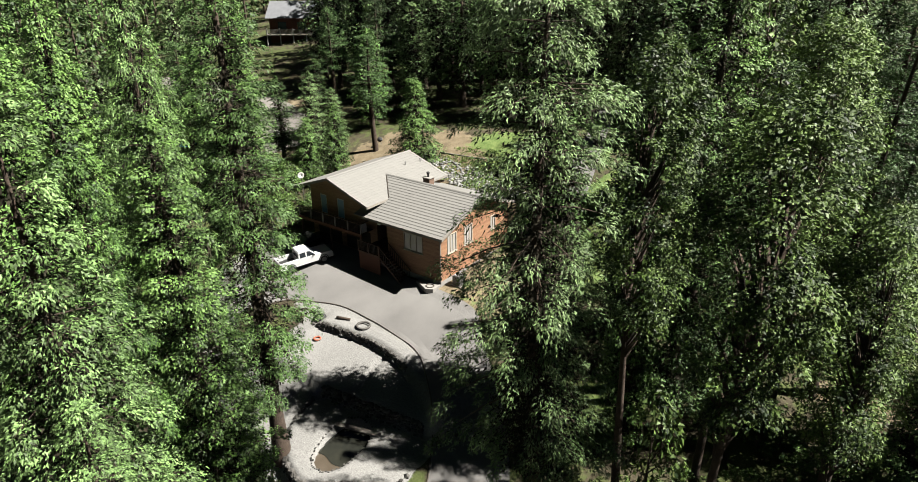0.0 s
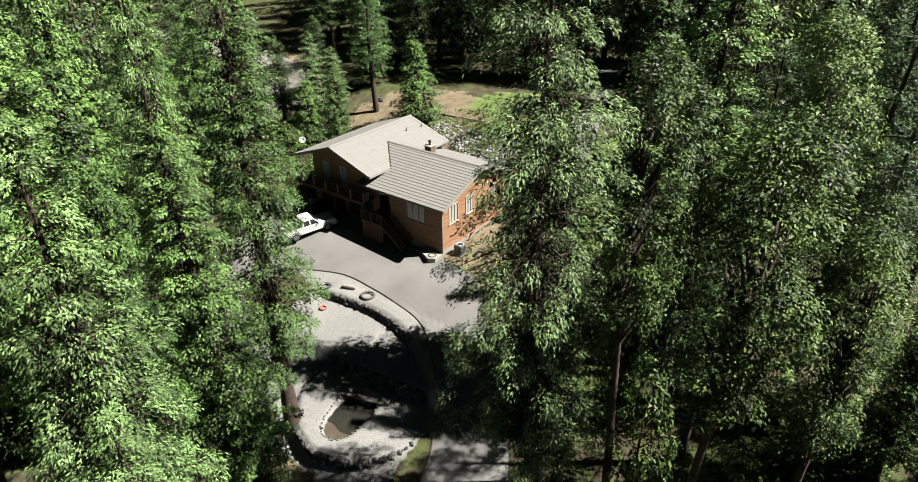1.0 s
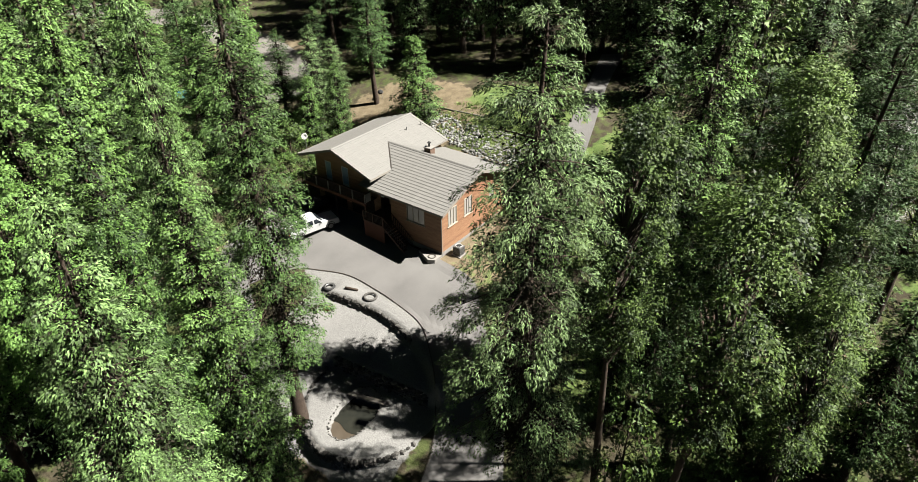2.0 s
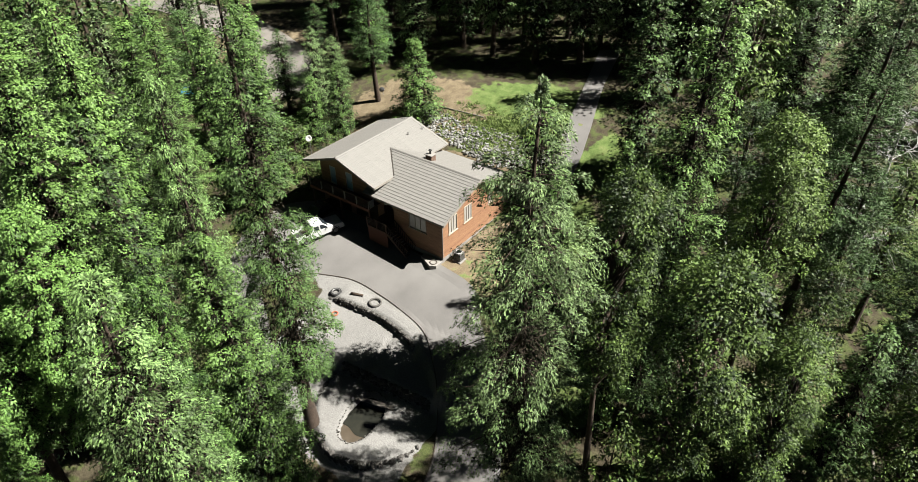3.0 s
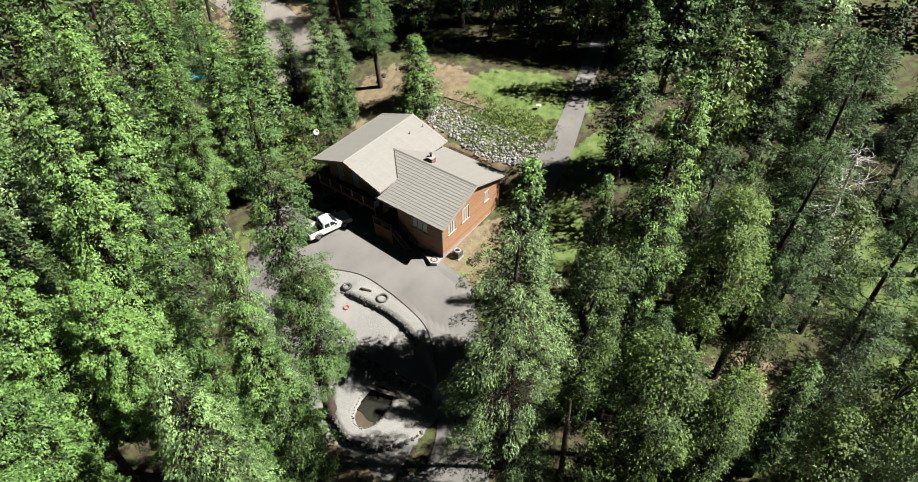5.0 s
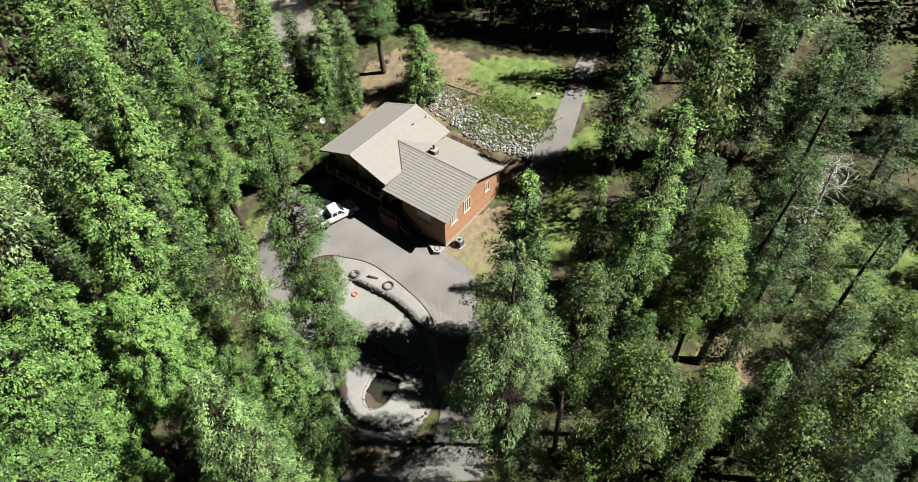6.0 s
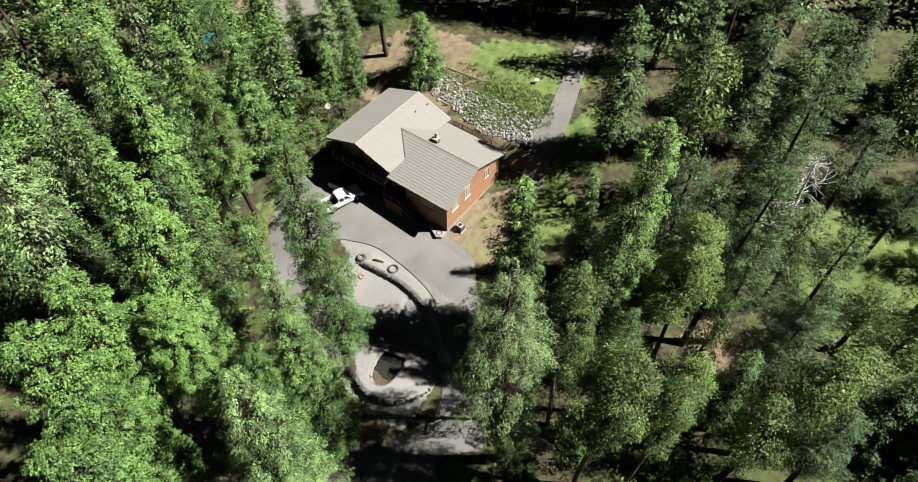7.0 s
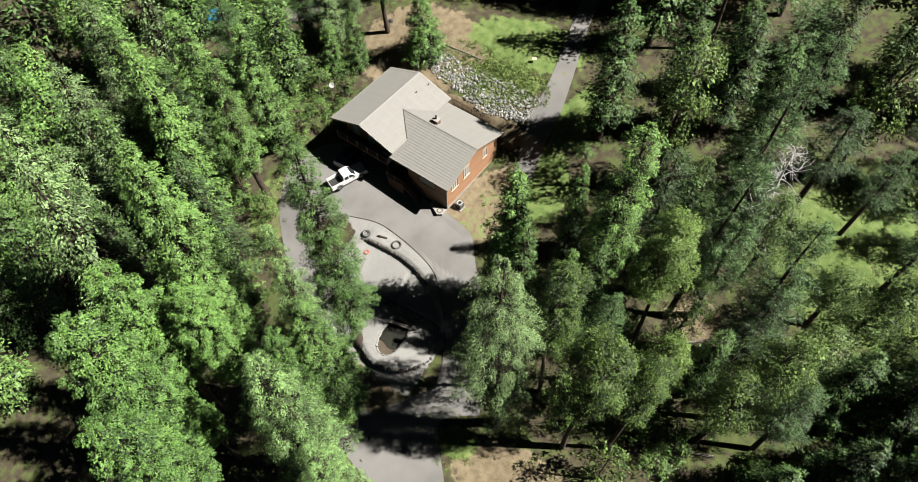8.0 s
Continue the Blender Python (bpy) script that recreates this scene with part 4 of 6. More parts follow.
def panel_mesh(length, course, lip=0.062):
    """A roof panel whose lower edge stands proud and is turned down, pressed into shallow shingles."""
    bm = bmesh.new()
    half = length / 2 - 0.0006
    pts = [(0.0, 0.012), (0.0, lip), (0.03, lip + 0.006), (course + 0.04, 0.024), (course + 0.04, 0.006)]
    a = [bm.verts.new((-half, y, z)) for y, z in pts]
    b = [bm.verts.new((half, y, z)) for y, z in pts]
    bm.faces.new(a)
    bm.faces.new(b[::-1])
    for i in range(5):
        bm.faces.new((a[i], b[i], b[(i + 1) % 5], a[(i + 1) % 5]))
    bmesh.ops.recalc_face_normals(bm, faces=bm.faces[:])
    me = bpy.data.meshes.new("roof_panel")
    bm.to_mesh(me)
    bm.free()
    me.materials.append(ROOF)
    return me


PANEL = panel_mesh(PW, PC, 0.054)
FLAT_PANEL = panel_mesh(PW, PC, 0.036)
main_roof = new("roof")
main_roof.parent = house
main_roof["label"] = "pale grey-tan tiled gable roof"
wing_roof = new("roof")
wing_roof.parent = house
wing_roof["label"] = "pale grey-tan tiled wing roof with clear courses"
EAVE_M, RIDGE_M, XL, XP, XR, YF, YB = 5.52, 7.22, -17.46, -12.54, -7.62, -0.57, 10.82
EAVE_W, RIDGE_W, YE, YR, YBK, XW0, XW1 = 4.53, 6.53, -0.56, 5.14, 10.84, -10.55, 0.57
bm = bmesh.new()
prism(bm, [(XL, EAVE_M - 0.13), (XL, EAVE_M), (XP, RIDGE_M), (XR, EAVE_M), (XR, EAVE_M - 0.13), (XP, RIDGE_M - 0.16)], (YF, YB), 1)
part("roof_deck", bm, TRIMWOOD, main_roof)
bm = bmesh.new()
prism(bm, [(YE, EAVE_W - 0.13), (YE, EAVE_W), (YR, RIDGE_W), (YBK, EAVE_W), (YBK, EAVE_W - 0.13), (YR, RIDGE_W - 0.16)], (XW0 + 2.2, XW1), 0)
part("roof_deck", bm, TRIMWOOD, wing_roof)
sm = Vector((XP - XL, 0, RIDGE_M - EAVE_M))
ncm = int(sm.length / PC)
cm = sm.length / (ncm + 0.0)
nm = int((YB - YF) / PW)
panels(main_roof, FLAT_PANEL, (XL, YF, EAVE_M), (0, 1, 0), sm.normalized(), [(0.02 + (0.0 if c % 2 else 0.0), nm) for c in range(ncm)], cm)
sr = Vector((XP - XR, 0, RIDGE_M - EAVE_M))
panels(main_roof, FLAT_PANEL, (XR, YF, EAVE_M), (0, 1, 0), sr.normalized(), [(0.02, nm) for c in range(ncm)], cm)
# the last hand's width of each main slope
for side in (XL, XR):
    bm = bmesh.new()
    d = Vector((XP - side, 0, RIDGE_M - EAVE_M)).normalized()
    n_ = Vector((-d.z if side == XL else d.z, 0, abs(d.x)))
    y0 = YF + 0.02 + nm * PW
    vs = [bm.verts.new(Vector((side, y, EAVE_M)) + d * s * sm.length + n_ * q) for y in (y0, YB) for s in (0, 1) for q in (0.01, 0.05)]
    for f in ((0, 1, 3, 2), (4, 6, 7, 5), (0, 4, 5, 1), (2, 3, 7, 6), (1, 5, 7, 3), (0, 2, 6, 4)):
        bm.faces.new([vs[i] for i in f])
    bmesh.ops.recalc_face_normals(bm, faces=bm.faces[:])
    part("roof_verge", bm, ROOF, main_roof)
sw = Vector((0, YR - YE, RIDGE_W - EAVE_W))
ncw = int(sw.length / PC)
cw = sw.length / ncw
rows_front, rows_back = [], []
for c in range(ncw):
    y = YE + (c + 0.5) * (YR - YE) / ncw
    left = -8.33 if y < 2.2 else -10.4
    k = int(math.ceil((XW1 - left) / PW))
    rows_front.append((-k * PW, k))
    k = 7 if c < 8 else 9
    rows_back.append((-k * PW, k))
panels(wing_roof, PANEL, (XW1, YE, EAVE_W), (1, 0, 0), sw.normalized(), rows_front, cw)
sb = Vector((0, YR - YBK, RIDGE_W - EAVE_W))
panels(wing_roof, FLAT_PANEL, (XW1, YBK, EAVE_W), (1, 0, 0), sb.normalized(), rows_back, cw)


def ridge_caps(roof, a, b, n):
    a, b = Vector(a), Vector(b)
    d = (b - a) / n
    bm = bmesh.new()
    L = d.length
    pts = [(-0.16, -0.045), (-0.06, 0.03), (0.06, 0.03), (0.16, -0.045), (0.06, 0.0), (-0.06, 0.0)]
    v0 = [bm.verts.new((0, y, z)) for y, z in pts]
    v1 = [bm.verts.new((L + 0.03, y, z + 0.012)) for y, z in pts]
    bm.faces.new(v0)
    bm.faces.new(v1[::-1])
    for i in range(6):
        bm.faces.new((v0[i], v1[i], v1[(i + 1) % 6], v0[(i + 1) % 6]))
    bmesh.ops.recalc_face_normals(bm, faces=bm.faces[:])
    me = bpy.data.meshes.new("ridge_cap")
    bm.to_mesh(me)
    bm.free()
    me.materials.append(ROOF)
    rot = Matrix.Rotation(math.atan2(d.y, d.x), 4, 'Z')
    for i in range(n):
        ob = new("ridge_cap", me)
        ob.parent = roof
        ob.matrix_world = Matrix.Translation(a + d * i + Vector((0, 0, 0.065))) @ rot


ridge_caps(main_roof, (XP, YF, RIDGE_M), (XP, YB, RIDGE_M), 26)
ridge_caps(wing_roof, (XW0, YR, RIDGE_W), (XW1, YR, RIDGE_W), 26)
# verge and eave boards
def rake(roof, p, q, drop=0.2, t=0.045, out=(0, -1, 0), mat=TRIMWOOD):
    bm = bmesh.new()
    p, q, o = Vector(p), Vector(q), Vector(out) * t
    vs = [bm.verts.new(a + Vector((0, 0, z)) + k) for a in (p, q) for z in (-drop, 0.05) for k in (Vector(), o)]
    for f in ((0, 1, 3, 2), (4, 6, 7, 5), (0, 4, 5, 1), (2, 3, 7, 6), (1, 5, 7, 3), (0, 2, 6, 4)):
        bm.faces.new([vs[i] for i in f])
    bmesh.ops.recalc_face_normals(bm, faces=bm.faces[:])
    part("fascia", bm, mat, roof)


for y, o in ((YF - 0.002, (0, -1, 0)), (YB + 0.002, (0, 1, 0))):
    rake(main_roof, (XL, y, EAVE_M), (XP, y, RIDGE_M), out=o)
    rake(main_roof, (XP, y, RIDGE_M), (XR, y, EAVE_M), out=o)
rake(wing_roof, (XW1 + 0.002, YE, EAVE_W), (XW1 + 0.002, YR, RIDGE_W), out=(1, 0, 0))
rake(wing_roof, (XW1 + 0.002, YR, RIDGE_W), (XW1 + 0.002, YBK, EAVE_W), out=(1, 0, 0))
rake(wing_roof, (-8.33, YE - 0.002, EAVE_W), (XW1, YE - 0.002, EAVE_W), out=(0, -1, 0), drop=0.16)
for x, o in ((XL - 0.002, (-1, 0, 0)), (XR + 0.002, (1, 0, 0))):
    rake(main_roof, (x, YF, EAVE_M), (x, 2.0 if x > -10 else YB, EAVE_M), out=o, drop=0.16)
# valley flashing, dark
bm = bmesh.new()
for p, q in (((XR, 2.24, EAVE_M), (XW0, YR, RIDGE_W)),):
    p, q = Vector(p) + Vector((0, 0, 0.085)), Vector(q) + Vector((0, 0, 0.085))
    d = (q - p).normalized()
    s = d.cross(Vector((0, 0, 1))).normalized() * 0.05
    vs = [bm.verts.new(v) for v in (p - s, p + s, q + s, q - s)]
    bm.faces.new(vs)
    g2 = bmesh.ops.solidify(bm, geom=bm.faces[:], thickness=0.02)
part("valley_flashing", bm, ROOFDARK, wing_roof)
# vents and chimney
for x, y in ((-10.84, 8.2), (-10.6, 10.2)):
    z = RIDGE_M - (x - XP) * (RIDGE_M - EAVE_M) / (XR - XP)
    bm = bmesh.new()
    tube(bm, [(x, y, z), (x, y, z + 0.38)], [0.05, 0.05])
    part("vent_pipe", bm, STEEL, main_roof)
chimney = new("chimney")
chimney.parent = house
cz = RIDGE_W - (5.95 - YR) * 0.35
bm = bmesh.new()
box(bm, -6.35, -5.6, 5.55, 6.25, cz - 0.5, cz + 0.62, bevel=0.02)
part("chimney_stack", bm, BRICK, chimney)
bm = bmesh.new()
box(bm, -6.42, -5.53, 5.48, 6.32, cz + 0.62, cz + 0.70, bevel=0.015)
part("chimney_cap", bm, CONCRETE, chimney)
bm = bmesh.new()
tube(bm, [(-6.0, 5.9, cz + 0.7), (-6.0, 5.9, cz + 1.05)], [0.10, 0.10])
tube(bm, [(-6.0, 5.9, cz + 1.05), (-6.0, 5.9, cz + 1.12), (-6.0, 5.9, cz + 1.2)], [0.17, 0.17, 0.05])
part("flue", bm, DARK, chimney)


# balcony
balcony = new("balcony")
balcony.parent = house
balcony["label"] = "wooden balcony with a dark slatted railing"
BX0, BX1, BY = -17.15, -8.75, -0.42
bm = bmesh.new()
box(bm, BX0, BX1, BY + 0.04, 1.1, DECK_Z - 0.06, DECK_Z)
part("deck", bm, DECKWOOD, balcony)
bm = bmesh.new()
box(bm, BX0, BX1, BY, BY + 0.05, DECK_Z - 0.32, DECK_Z - 0.01)
part("beam", bm, CLADRED, balcony, "red-brown edge beam")
for x in (-16.9, -12.9, -8.9):
    bm = bmesh.new()
    box(bm, x - 0.08, x + 0.08, BY + 0.06, BY + 0.22, -0.7, DECK_Z - 0.06)
    part("support_post", bm, DECKWOOD, balcony)
bm = bmesh.new()
box(bm, BX0, BX1, BY + 0.0, BY + 0.12, DECK_Z + 0.95, DECK_Z + 1.0)
part("top_rail", bm, DECKWOOD, balcony)
bm = bmesh.new()
box(bm, BX0, BX1, BY + 0.03, BY + 0.09, DECK_Z + 0.10, DECK_Z + 0.15)
part("bottom_rail", bm, DARKWOOD, balcony)
# posts get the paler trim wood in place of sunlight falling on them
for i in range(6):
    x = BX0 + 0.06 + (BX1 - BX0 - 0.12) * i / 5
    bm = bmesh.new()
    box(bm, x - 0.05, x + 0.05, BY + 0.01, BY + 0.11, DECK_Z - 0.2, DECK_Z + 0.95)
    part("post", bm, TRIMWOOD, balcony)
bm = bmesh.new()
box(bm, -0.02, 0.02, -0.02, 0.02, 0, 0.8)
BAL = bpy.data.meshes.new("baluster")
bm.to_mesh(BAL)
bm.free()
BAL.materials.append(DARKWOOD)
n_bal = int((BX1 - BX0) / 0.15)
for i in range(n_bal):
    ob = new("baluster", BAL)
    ob.parent = balcony
    ob.matrix_world = pose(BX0 + 0.15 * (i + 0.5), BY + 0.06, DECK_Z + 0.15)
bm = bmesh.new()
box(bm, BX1 - 0.12, BX1, BY + 0.12, 1.08, DECK_Z + 0.95, DECK_Z + 1.0)
part("top_rail", bm, DECKWOOD, balcony)
bm = bmesh.new()
box(bm, BX1 - 0.03, BX1 + 0.0, BY + 0.13, BY + 0.75, DECK_Z + 0.05, DECK_Z + 0.9)
part("end_board", bm, WHITE, balcony, "white end board of the railing")

# porch and stairs
porch = new("porch")
porch.parent = house
porch["label"] = "dark wooden porch with a railing and stairs"
PX0, PX1, PY = -8.3, -5.75, -1.35
bm = bmesh.new()
box(bm, PX0, PX1, PY, 2.2, FLOOR_Z - 0.14, FLOOR_Z - 0.002)
part("deck", bm, DECKWOOD, porch)
bm = bmesh.new()
box(bm, PX0 + 0.05, PX1, PY + 0.06, PY + 0.12, -0.75, FLOOR_Z - 0.14)
part("skirting", bm, CLADRED, porch, "red-brown boarded skirting")
bm = bmesh.new()
box(bm, PX0, PX1, PY, PY + 0.09, FLOOR_Z + 0.9, FLOOR_Z + 0.96)
part("top_rail", bm, DECKWOOD, porch)
for x in (PX0 + 0.05, (PX0 + PX1) / 2, PX1 - 0.05):
    bm = bmesh.new()
    box(bm, x - 0.05, x + 0.05, PY - 0.002, PY + 0.092, FLOOR_Z - 0.002, FLOOR_Z + 0.9)
    part("post", bm, DECKWOOD, porch)
for i in range(16):
    ob = new("baluster", BAL)
    ob.parent = porch
    ob.matrix_world = pose(PX0 + 0.15 * (i + 0.7), PY + 0.045, FLOOR_Z + 0.08)
steps = 11
for i in range(steps):
    bm = bmesh.new()
    x = PX1 + i * 0.235
    z = FLOOR_Z - (i + 1) * 0.18
    box(bm, x, x + 0.25, PY + 0.05, PY + 1.15, z - 0.05, z)
    part("step", bm, DECKWOOD, porch)
for y in (PY + 0.02, PY + 1.16):
    bm = bmesh.new()
    prism(bm, [(PX1, FLOOR_Z + 0.9), (PX1 + steps * 0.235, FLOOR_Z + 0.9 - steps * 0.18), (PX1 + steps * 0.235, FLOOR_Z + 0.82 - steps * 0.18), (PX1, FLOOR_Z + 0.82)], (y, y + 0.06), 1)
    part("handrail", bm, DECKWOOD, porch)
    bm = bmesh.new()
    prism(bm, [(PX1, FLOOR_Z - 0.03), (PX1 + steps * 0.235, FLOOR_Z - 0.03 - steps * 0.18), (PX1 + steps * 0.235, FLOOR_Z - 0.28 - steps * 0.18), (PX1, FLOOR_Z - 0.28)], (y - 0.01, y + 0.03), 1)
    part("stringer", bm, DECKWOOD, porch)
    for i in range(1, steps, 1):
        ob = new("baluster", BAL)
        ob.parent = porch
        ob.matrix_world = pose(PX1 + i * 0.235, y + 0.03, FLOOR_Z + 0.02 - i * 0.18)
bm = bmesh.new()
box(bm, -6.5, -6.2, -0.55, -0.35, EAVE_W - 0.35, EAVE_W - 0.18, bevel=0.02)
part("porch_lamp", bm, WHITE, house, "small white porch lamp under the eave")


# ---- yard things ----
def condenser(x, y):
    e = thing("air_conditioner", "grey outdoor air conditioner unit beside the house", "air conditioner", (x, y, hz(x, y)))
    bm = bmesh.new()
    box(bm, -0.5, 0.5, -0.5, 0.5, -0.05, 0.08)
    part("pad", bm, CONCRETE, e)
    bm = bmesh.new()
    box(bm, -0.38, 0.38, -0.38, 0.38, 0.08, 0.92, bevel=0.03)
    part("cabinet", bm, STEEL, e)
    bm = bmesh.new()
    torus(bm, 0.29, 0.035)
    bmesh.ops.translate(bm, verts=bm.verts, vec=(0, 0, 0.92))
    part("fan_ring", bm, WHITE, e)
    bm = bmesh.new()
    for k in range(12):
        box(bm, -0.28, 0.28, -0.006, 0.006, 0.935, 0.95, pose(0, 0, 0, 0, 0, k * 15))
    part("grille", bm, DARK, e)
    bm = bmesh.new()
    for k in range(9):
        z = 0.16 + k * 0.08
        box(bm, -0.385, 0.385, -0.392, 0.392, z, z + 0.02)
    part("louvre", bm, DARK, e)


condenser(1.0, 1.15)


def slab():
    e = thing("concrete_slab", "pale concrete landing slab against the house wall", "slab", (-0.9, -0.62, hz(-0.9, -0.6)))
    bm = bmesh.new()
    prism(bm, [(-1.25, -0.05), (0.35, -0.78), (0.9, -0.45), (0.9, 0.6), (-1.25, 0.5)], (-0.1, 0.3), 2)
    bmesh.ops.bevel(bm, geom=bm.edges[:], offset=0.02, segments=1, affect='EDGES')
    part("slab", bm, CONCRETE, e)


slab()


def ring(name, x, y, R, r, mat, label, category, wobble=0.0, inner=False):
    e = thing(name, label, category, (x, y, hz(x, y) + (0.31 if "slab" in label else 0.01)))
    bm = bmesh.new()
    torus(bm, R, r)
    if wobble:
        for v in bm.verts:
            v.co.z += wobble * math.sin(3 * math.atan2(v.co.y, v.co.x))
    part("tyre" if category == "tyre" else "band", bm, mat, e, smooth=True)
    if inner:
        bm = bmesh.new()
        torus(bm, R * 0.86, r * 0.55)
        bmesh.ops.translate(bm, verts=bm.verts, vec=(0, 0, r * 0.9))
        part("rim", bm, STEEL, e, smooth=True)


ring("tyre", -6.4, -7.9, 0.42, 0.13, DARK, "old black tyre lying on the gravel", "tyre", inner=True)
ring("planter_ring", -2.25, -7.05, 0.52, 0.10, STONE, "grey stone ring lying on the gravel", "planter ring")
ring("planter_ring", -0.55, -0.78, 0.32, 0.05, EDGING, "grey stone ring standing on the concrete slab", "planter ring")
ring("hoop", 1.3, -19.6, 0.55, 0.045, DEADWOOD, "thin weathered hoop lying on the earth", "hoop")
ring("bucket_rim", -4.9, -9.6, 0.26, 0.07, REDPAINT, "small red plastic tub on the gravel", "tub")


def pebble(bm, at, size, rng, squash=0.7):
    r = bmesh.ops.create_icosphere(bm, subdivisions=1, radius=1.0)
    a = rng.uniform(0, 6.28)
    c, s = math.cos(a), math.sin(a)
    sx, sy, sz = size * rng.uniform(0.75, 1.3), size * rng.uniform(0.7, 1.1), size * squash * rng.uniform(0.7, 1.2)
    for v in r["verts"]:
        k = rng.uniform(0.82, 1.12)
        p = Vector((v.co.x * sx * k, v.co.y * sy * k, v.co.z * sz * k))
        v.co = Vector((p.x * c - p.y * s + at[0], p.x * s + p.y * c + at[1], p.z + at[2]))


def stone_mesh(rng, size=1.0):
    bm = bmesh.new()
    pebble(bm, (0, 0, 0), size, rng, 0.75)
    me = bpy.data.meshes.new("stone")
    bm.to_mesh(me)
    bm.free()
    me.materials.append(STONE)
    return me


def retaining_wall(name, pts, low, high, label, seed, size=0.24):
    """A dry-stone wall along a curve: each stone an object, course upon course."""
    rng = random.Random(seed)
    w = tagged(new(name), label, "retaining wall", kind="structure")
    meshes = [stone_mesh(rng) for _ in range(7)]
    P = [Vector((*p, 0)) for p in pts]
    count = 0
    for a, b in zip(P, P[1:]):
        n = max(1, int((b - a).length / (size * 1.2)))
        for i in range(n):
            q = a.lerp(b, (i + rng.uniform(0.2, 0.8)) / n)
            z0, z1 = low(q.x, q.y), high(q.x, q.y)
            k = max(1, int((z1 - z0) / (size * 1.15)))
            for j in range(k + 1):
                ob = new("stone", meshes[rng.randrange(7)])
                ob.parent = w
                s = size * rng.uniform(0.8, 1.25)
                ob.matrix_world = Matrix.Translation((q.x + rng.uniform(-0.06, 0.06), q.y + rng.uniform(-0.06, 0.06), z0 + (j + 0.2) * (z1 - z0) / (k + 1.25))) @ \
                    pose(0, 0, 0, rng.uniform(-15, 15), rng.uniform(-15, 15), rng.uniform(0, 360)) @ Matrix.Diagonal((s * 1.1, s * 1.1, s, 1))
                count += 1
    return w


retaining_wall("wall_upper_terrace", [(x, upper_wall_y(x) - 0.02) for x in np.arange(-6.6, 4.1, 0.4)],
               lambda x, y: hz(x, y - 0.35), lambda x, y: hz(x, y + 0.4), "low dry-stone wall of grey fieldstone across the gravel", 3, 0.15)
retaining_wall("wall_middle_terrace", [(x, middle_wall_y(x) - 0.02) for x in np.arange(-0.5, 8.4, 0.5)],
               lambda x, y: hz(x, y - 0.4), lambda x, y: hz(x, y + 0.4), "dry-stone wall of grey fieldstone above the pond", 4, 0.2)
arc = [(4.3 + 5.3 * math.cos(a), -13.2 + 6.0 * math.sin(a)) for a in np.linspace(math.pi * 1.02, math.pi * 1.9, 26)]
retaining_wall("wall_lower_terrace", arc, lambda x, y: hz(4.3 + (x - 4.3) * 1.1, -13.2 + (y + 13.2) * 1.1) - 0.05, lambda x, y: hz(4.3 + (x - 4.3) * 0.9, -13.2 + (y + 13.2) * 0.9),
               "curved dry-stone wall of grey fieldstone below the pond", 5, 0.22)

# pond
pond = thing("pond", "small dark drained garden pond rimmed with stones", "pond", (POND[0], POND[1], hz(POND[0] - 2.6, POND[1]) - 0.42))
bm = bmesh.new()
bmesh.ops.create_circle(bm, cap_ends=True, segments=48, radius=1.0)
for v in bm.verts:
    v.co = Vector((*pond_point(math.atan2(v.co.y, v.co.x), 0.99), 0))
part("basin_floor", bm, MUD, pond, "wet brown mud floor")
bm = bmesh.new()
bmesh.ops.create_circle(bm, cap_ends=True, segments=48, radius=1.0)
for v in bm.verts:
    x, y = pond_point(math.atan2(v.co.y, v.co.x), 0.97)
    v.co = Vector((x, max(y, -1.25 - 0.12 * math.sin(3 * x)), 0.03))
part("water", bm, WATER, pond, "shallow dark standing water")
rng_p = random.Random(9)
pm = [stone_mesh(rng_p) for _ in range(4)]
for i in range(52):
    a = 2 * math.pi * i / 52
    x, y = pond_point(a, rng_p.uniform(1.04, 1.1))
    ob = new("rim_stone", pm[i % 4])
    ob.parent = pond
    s = rng_p.uniform(0.07, 0.13)
    ob.matrix_local = pose(x, y, hz(POND[0] + x, POND[1] + y) - pond.location.z + 0.02, 0, 0, rng_p.uniform(0, 360)) @ Matrix.Diagonal((s, s, s * 0.7, 1))
e = thing("plank_bridge", "weathered grey plank laid across the pond", "plank", (BRIDGE[0], BRIDGE[1], hz(POND[0] - 2.6, POND[1]) + 0.12), BRIDGE[2])
bm = bmesh.new()
box(bm, -1.7, 1.7, -0.2, 0.2, 0, 0.09, bevel=0.015)
part("plank", bm, LOGWOOD, e)

# stones that edge the gravel, and the bank of boulders behind the house
rng_s = random.Random(21)
bm = bmesh.new()
for i in range(1500):
    u = rng_s.random() ** 0.85
    x = -17.0 + 18.0 * u
    v = rng_s.uniform(-1, 1)
    if v > 0.1 and u > 0.25 and rng_s.random() < 0.45:
        continue
    y = 17.4 - 1.1 * math.sin(u * 2.6) + v * (0.9 + 1.5 * min(1, 2 * u) + 0.3 * math.sin(u * 11))
    s = rng_s.uniform(0.09, 0.19) + 0.12 * rng_s.random() ** 4
    pebble(bm, (x, y, hz(x, y) + s * 0.25), s, rng_s, 0.75)
tagged(part("boulder_bank", bm, BEDSTONE), "bank of pale grey boulders on the slope behind the house", "boulders", kind="stuff")
bm = bmesh.new()
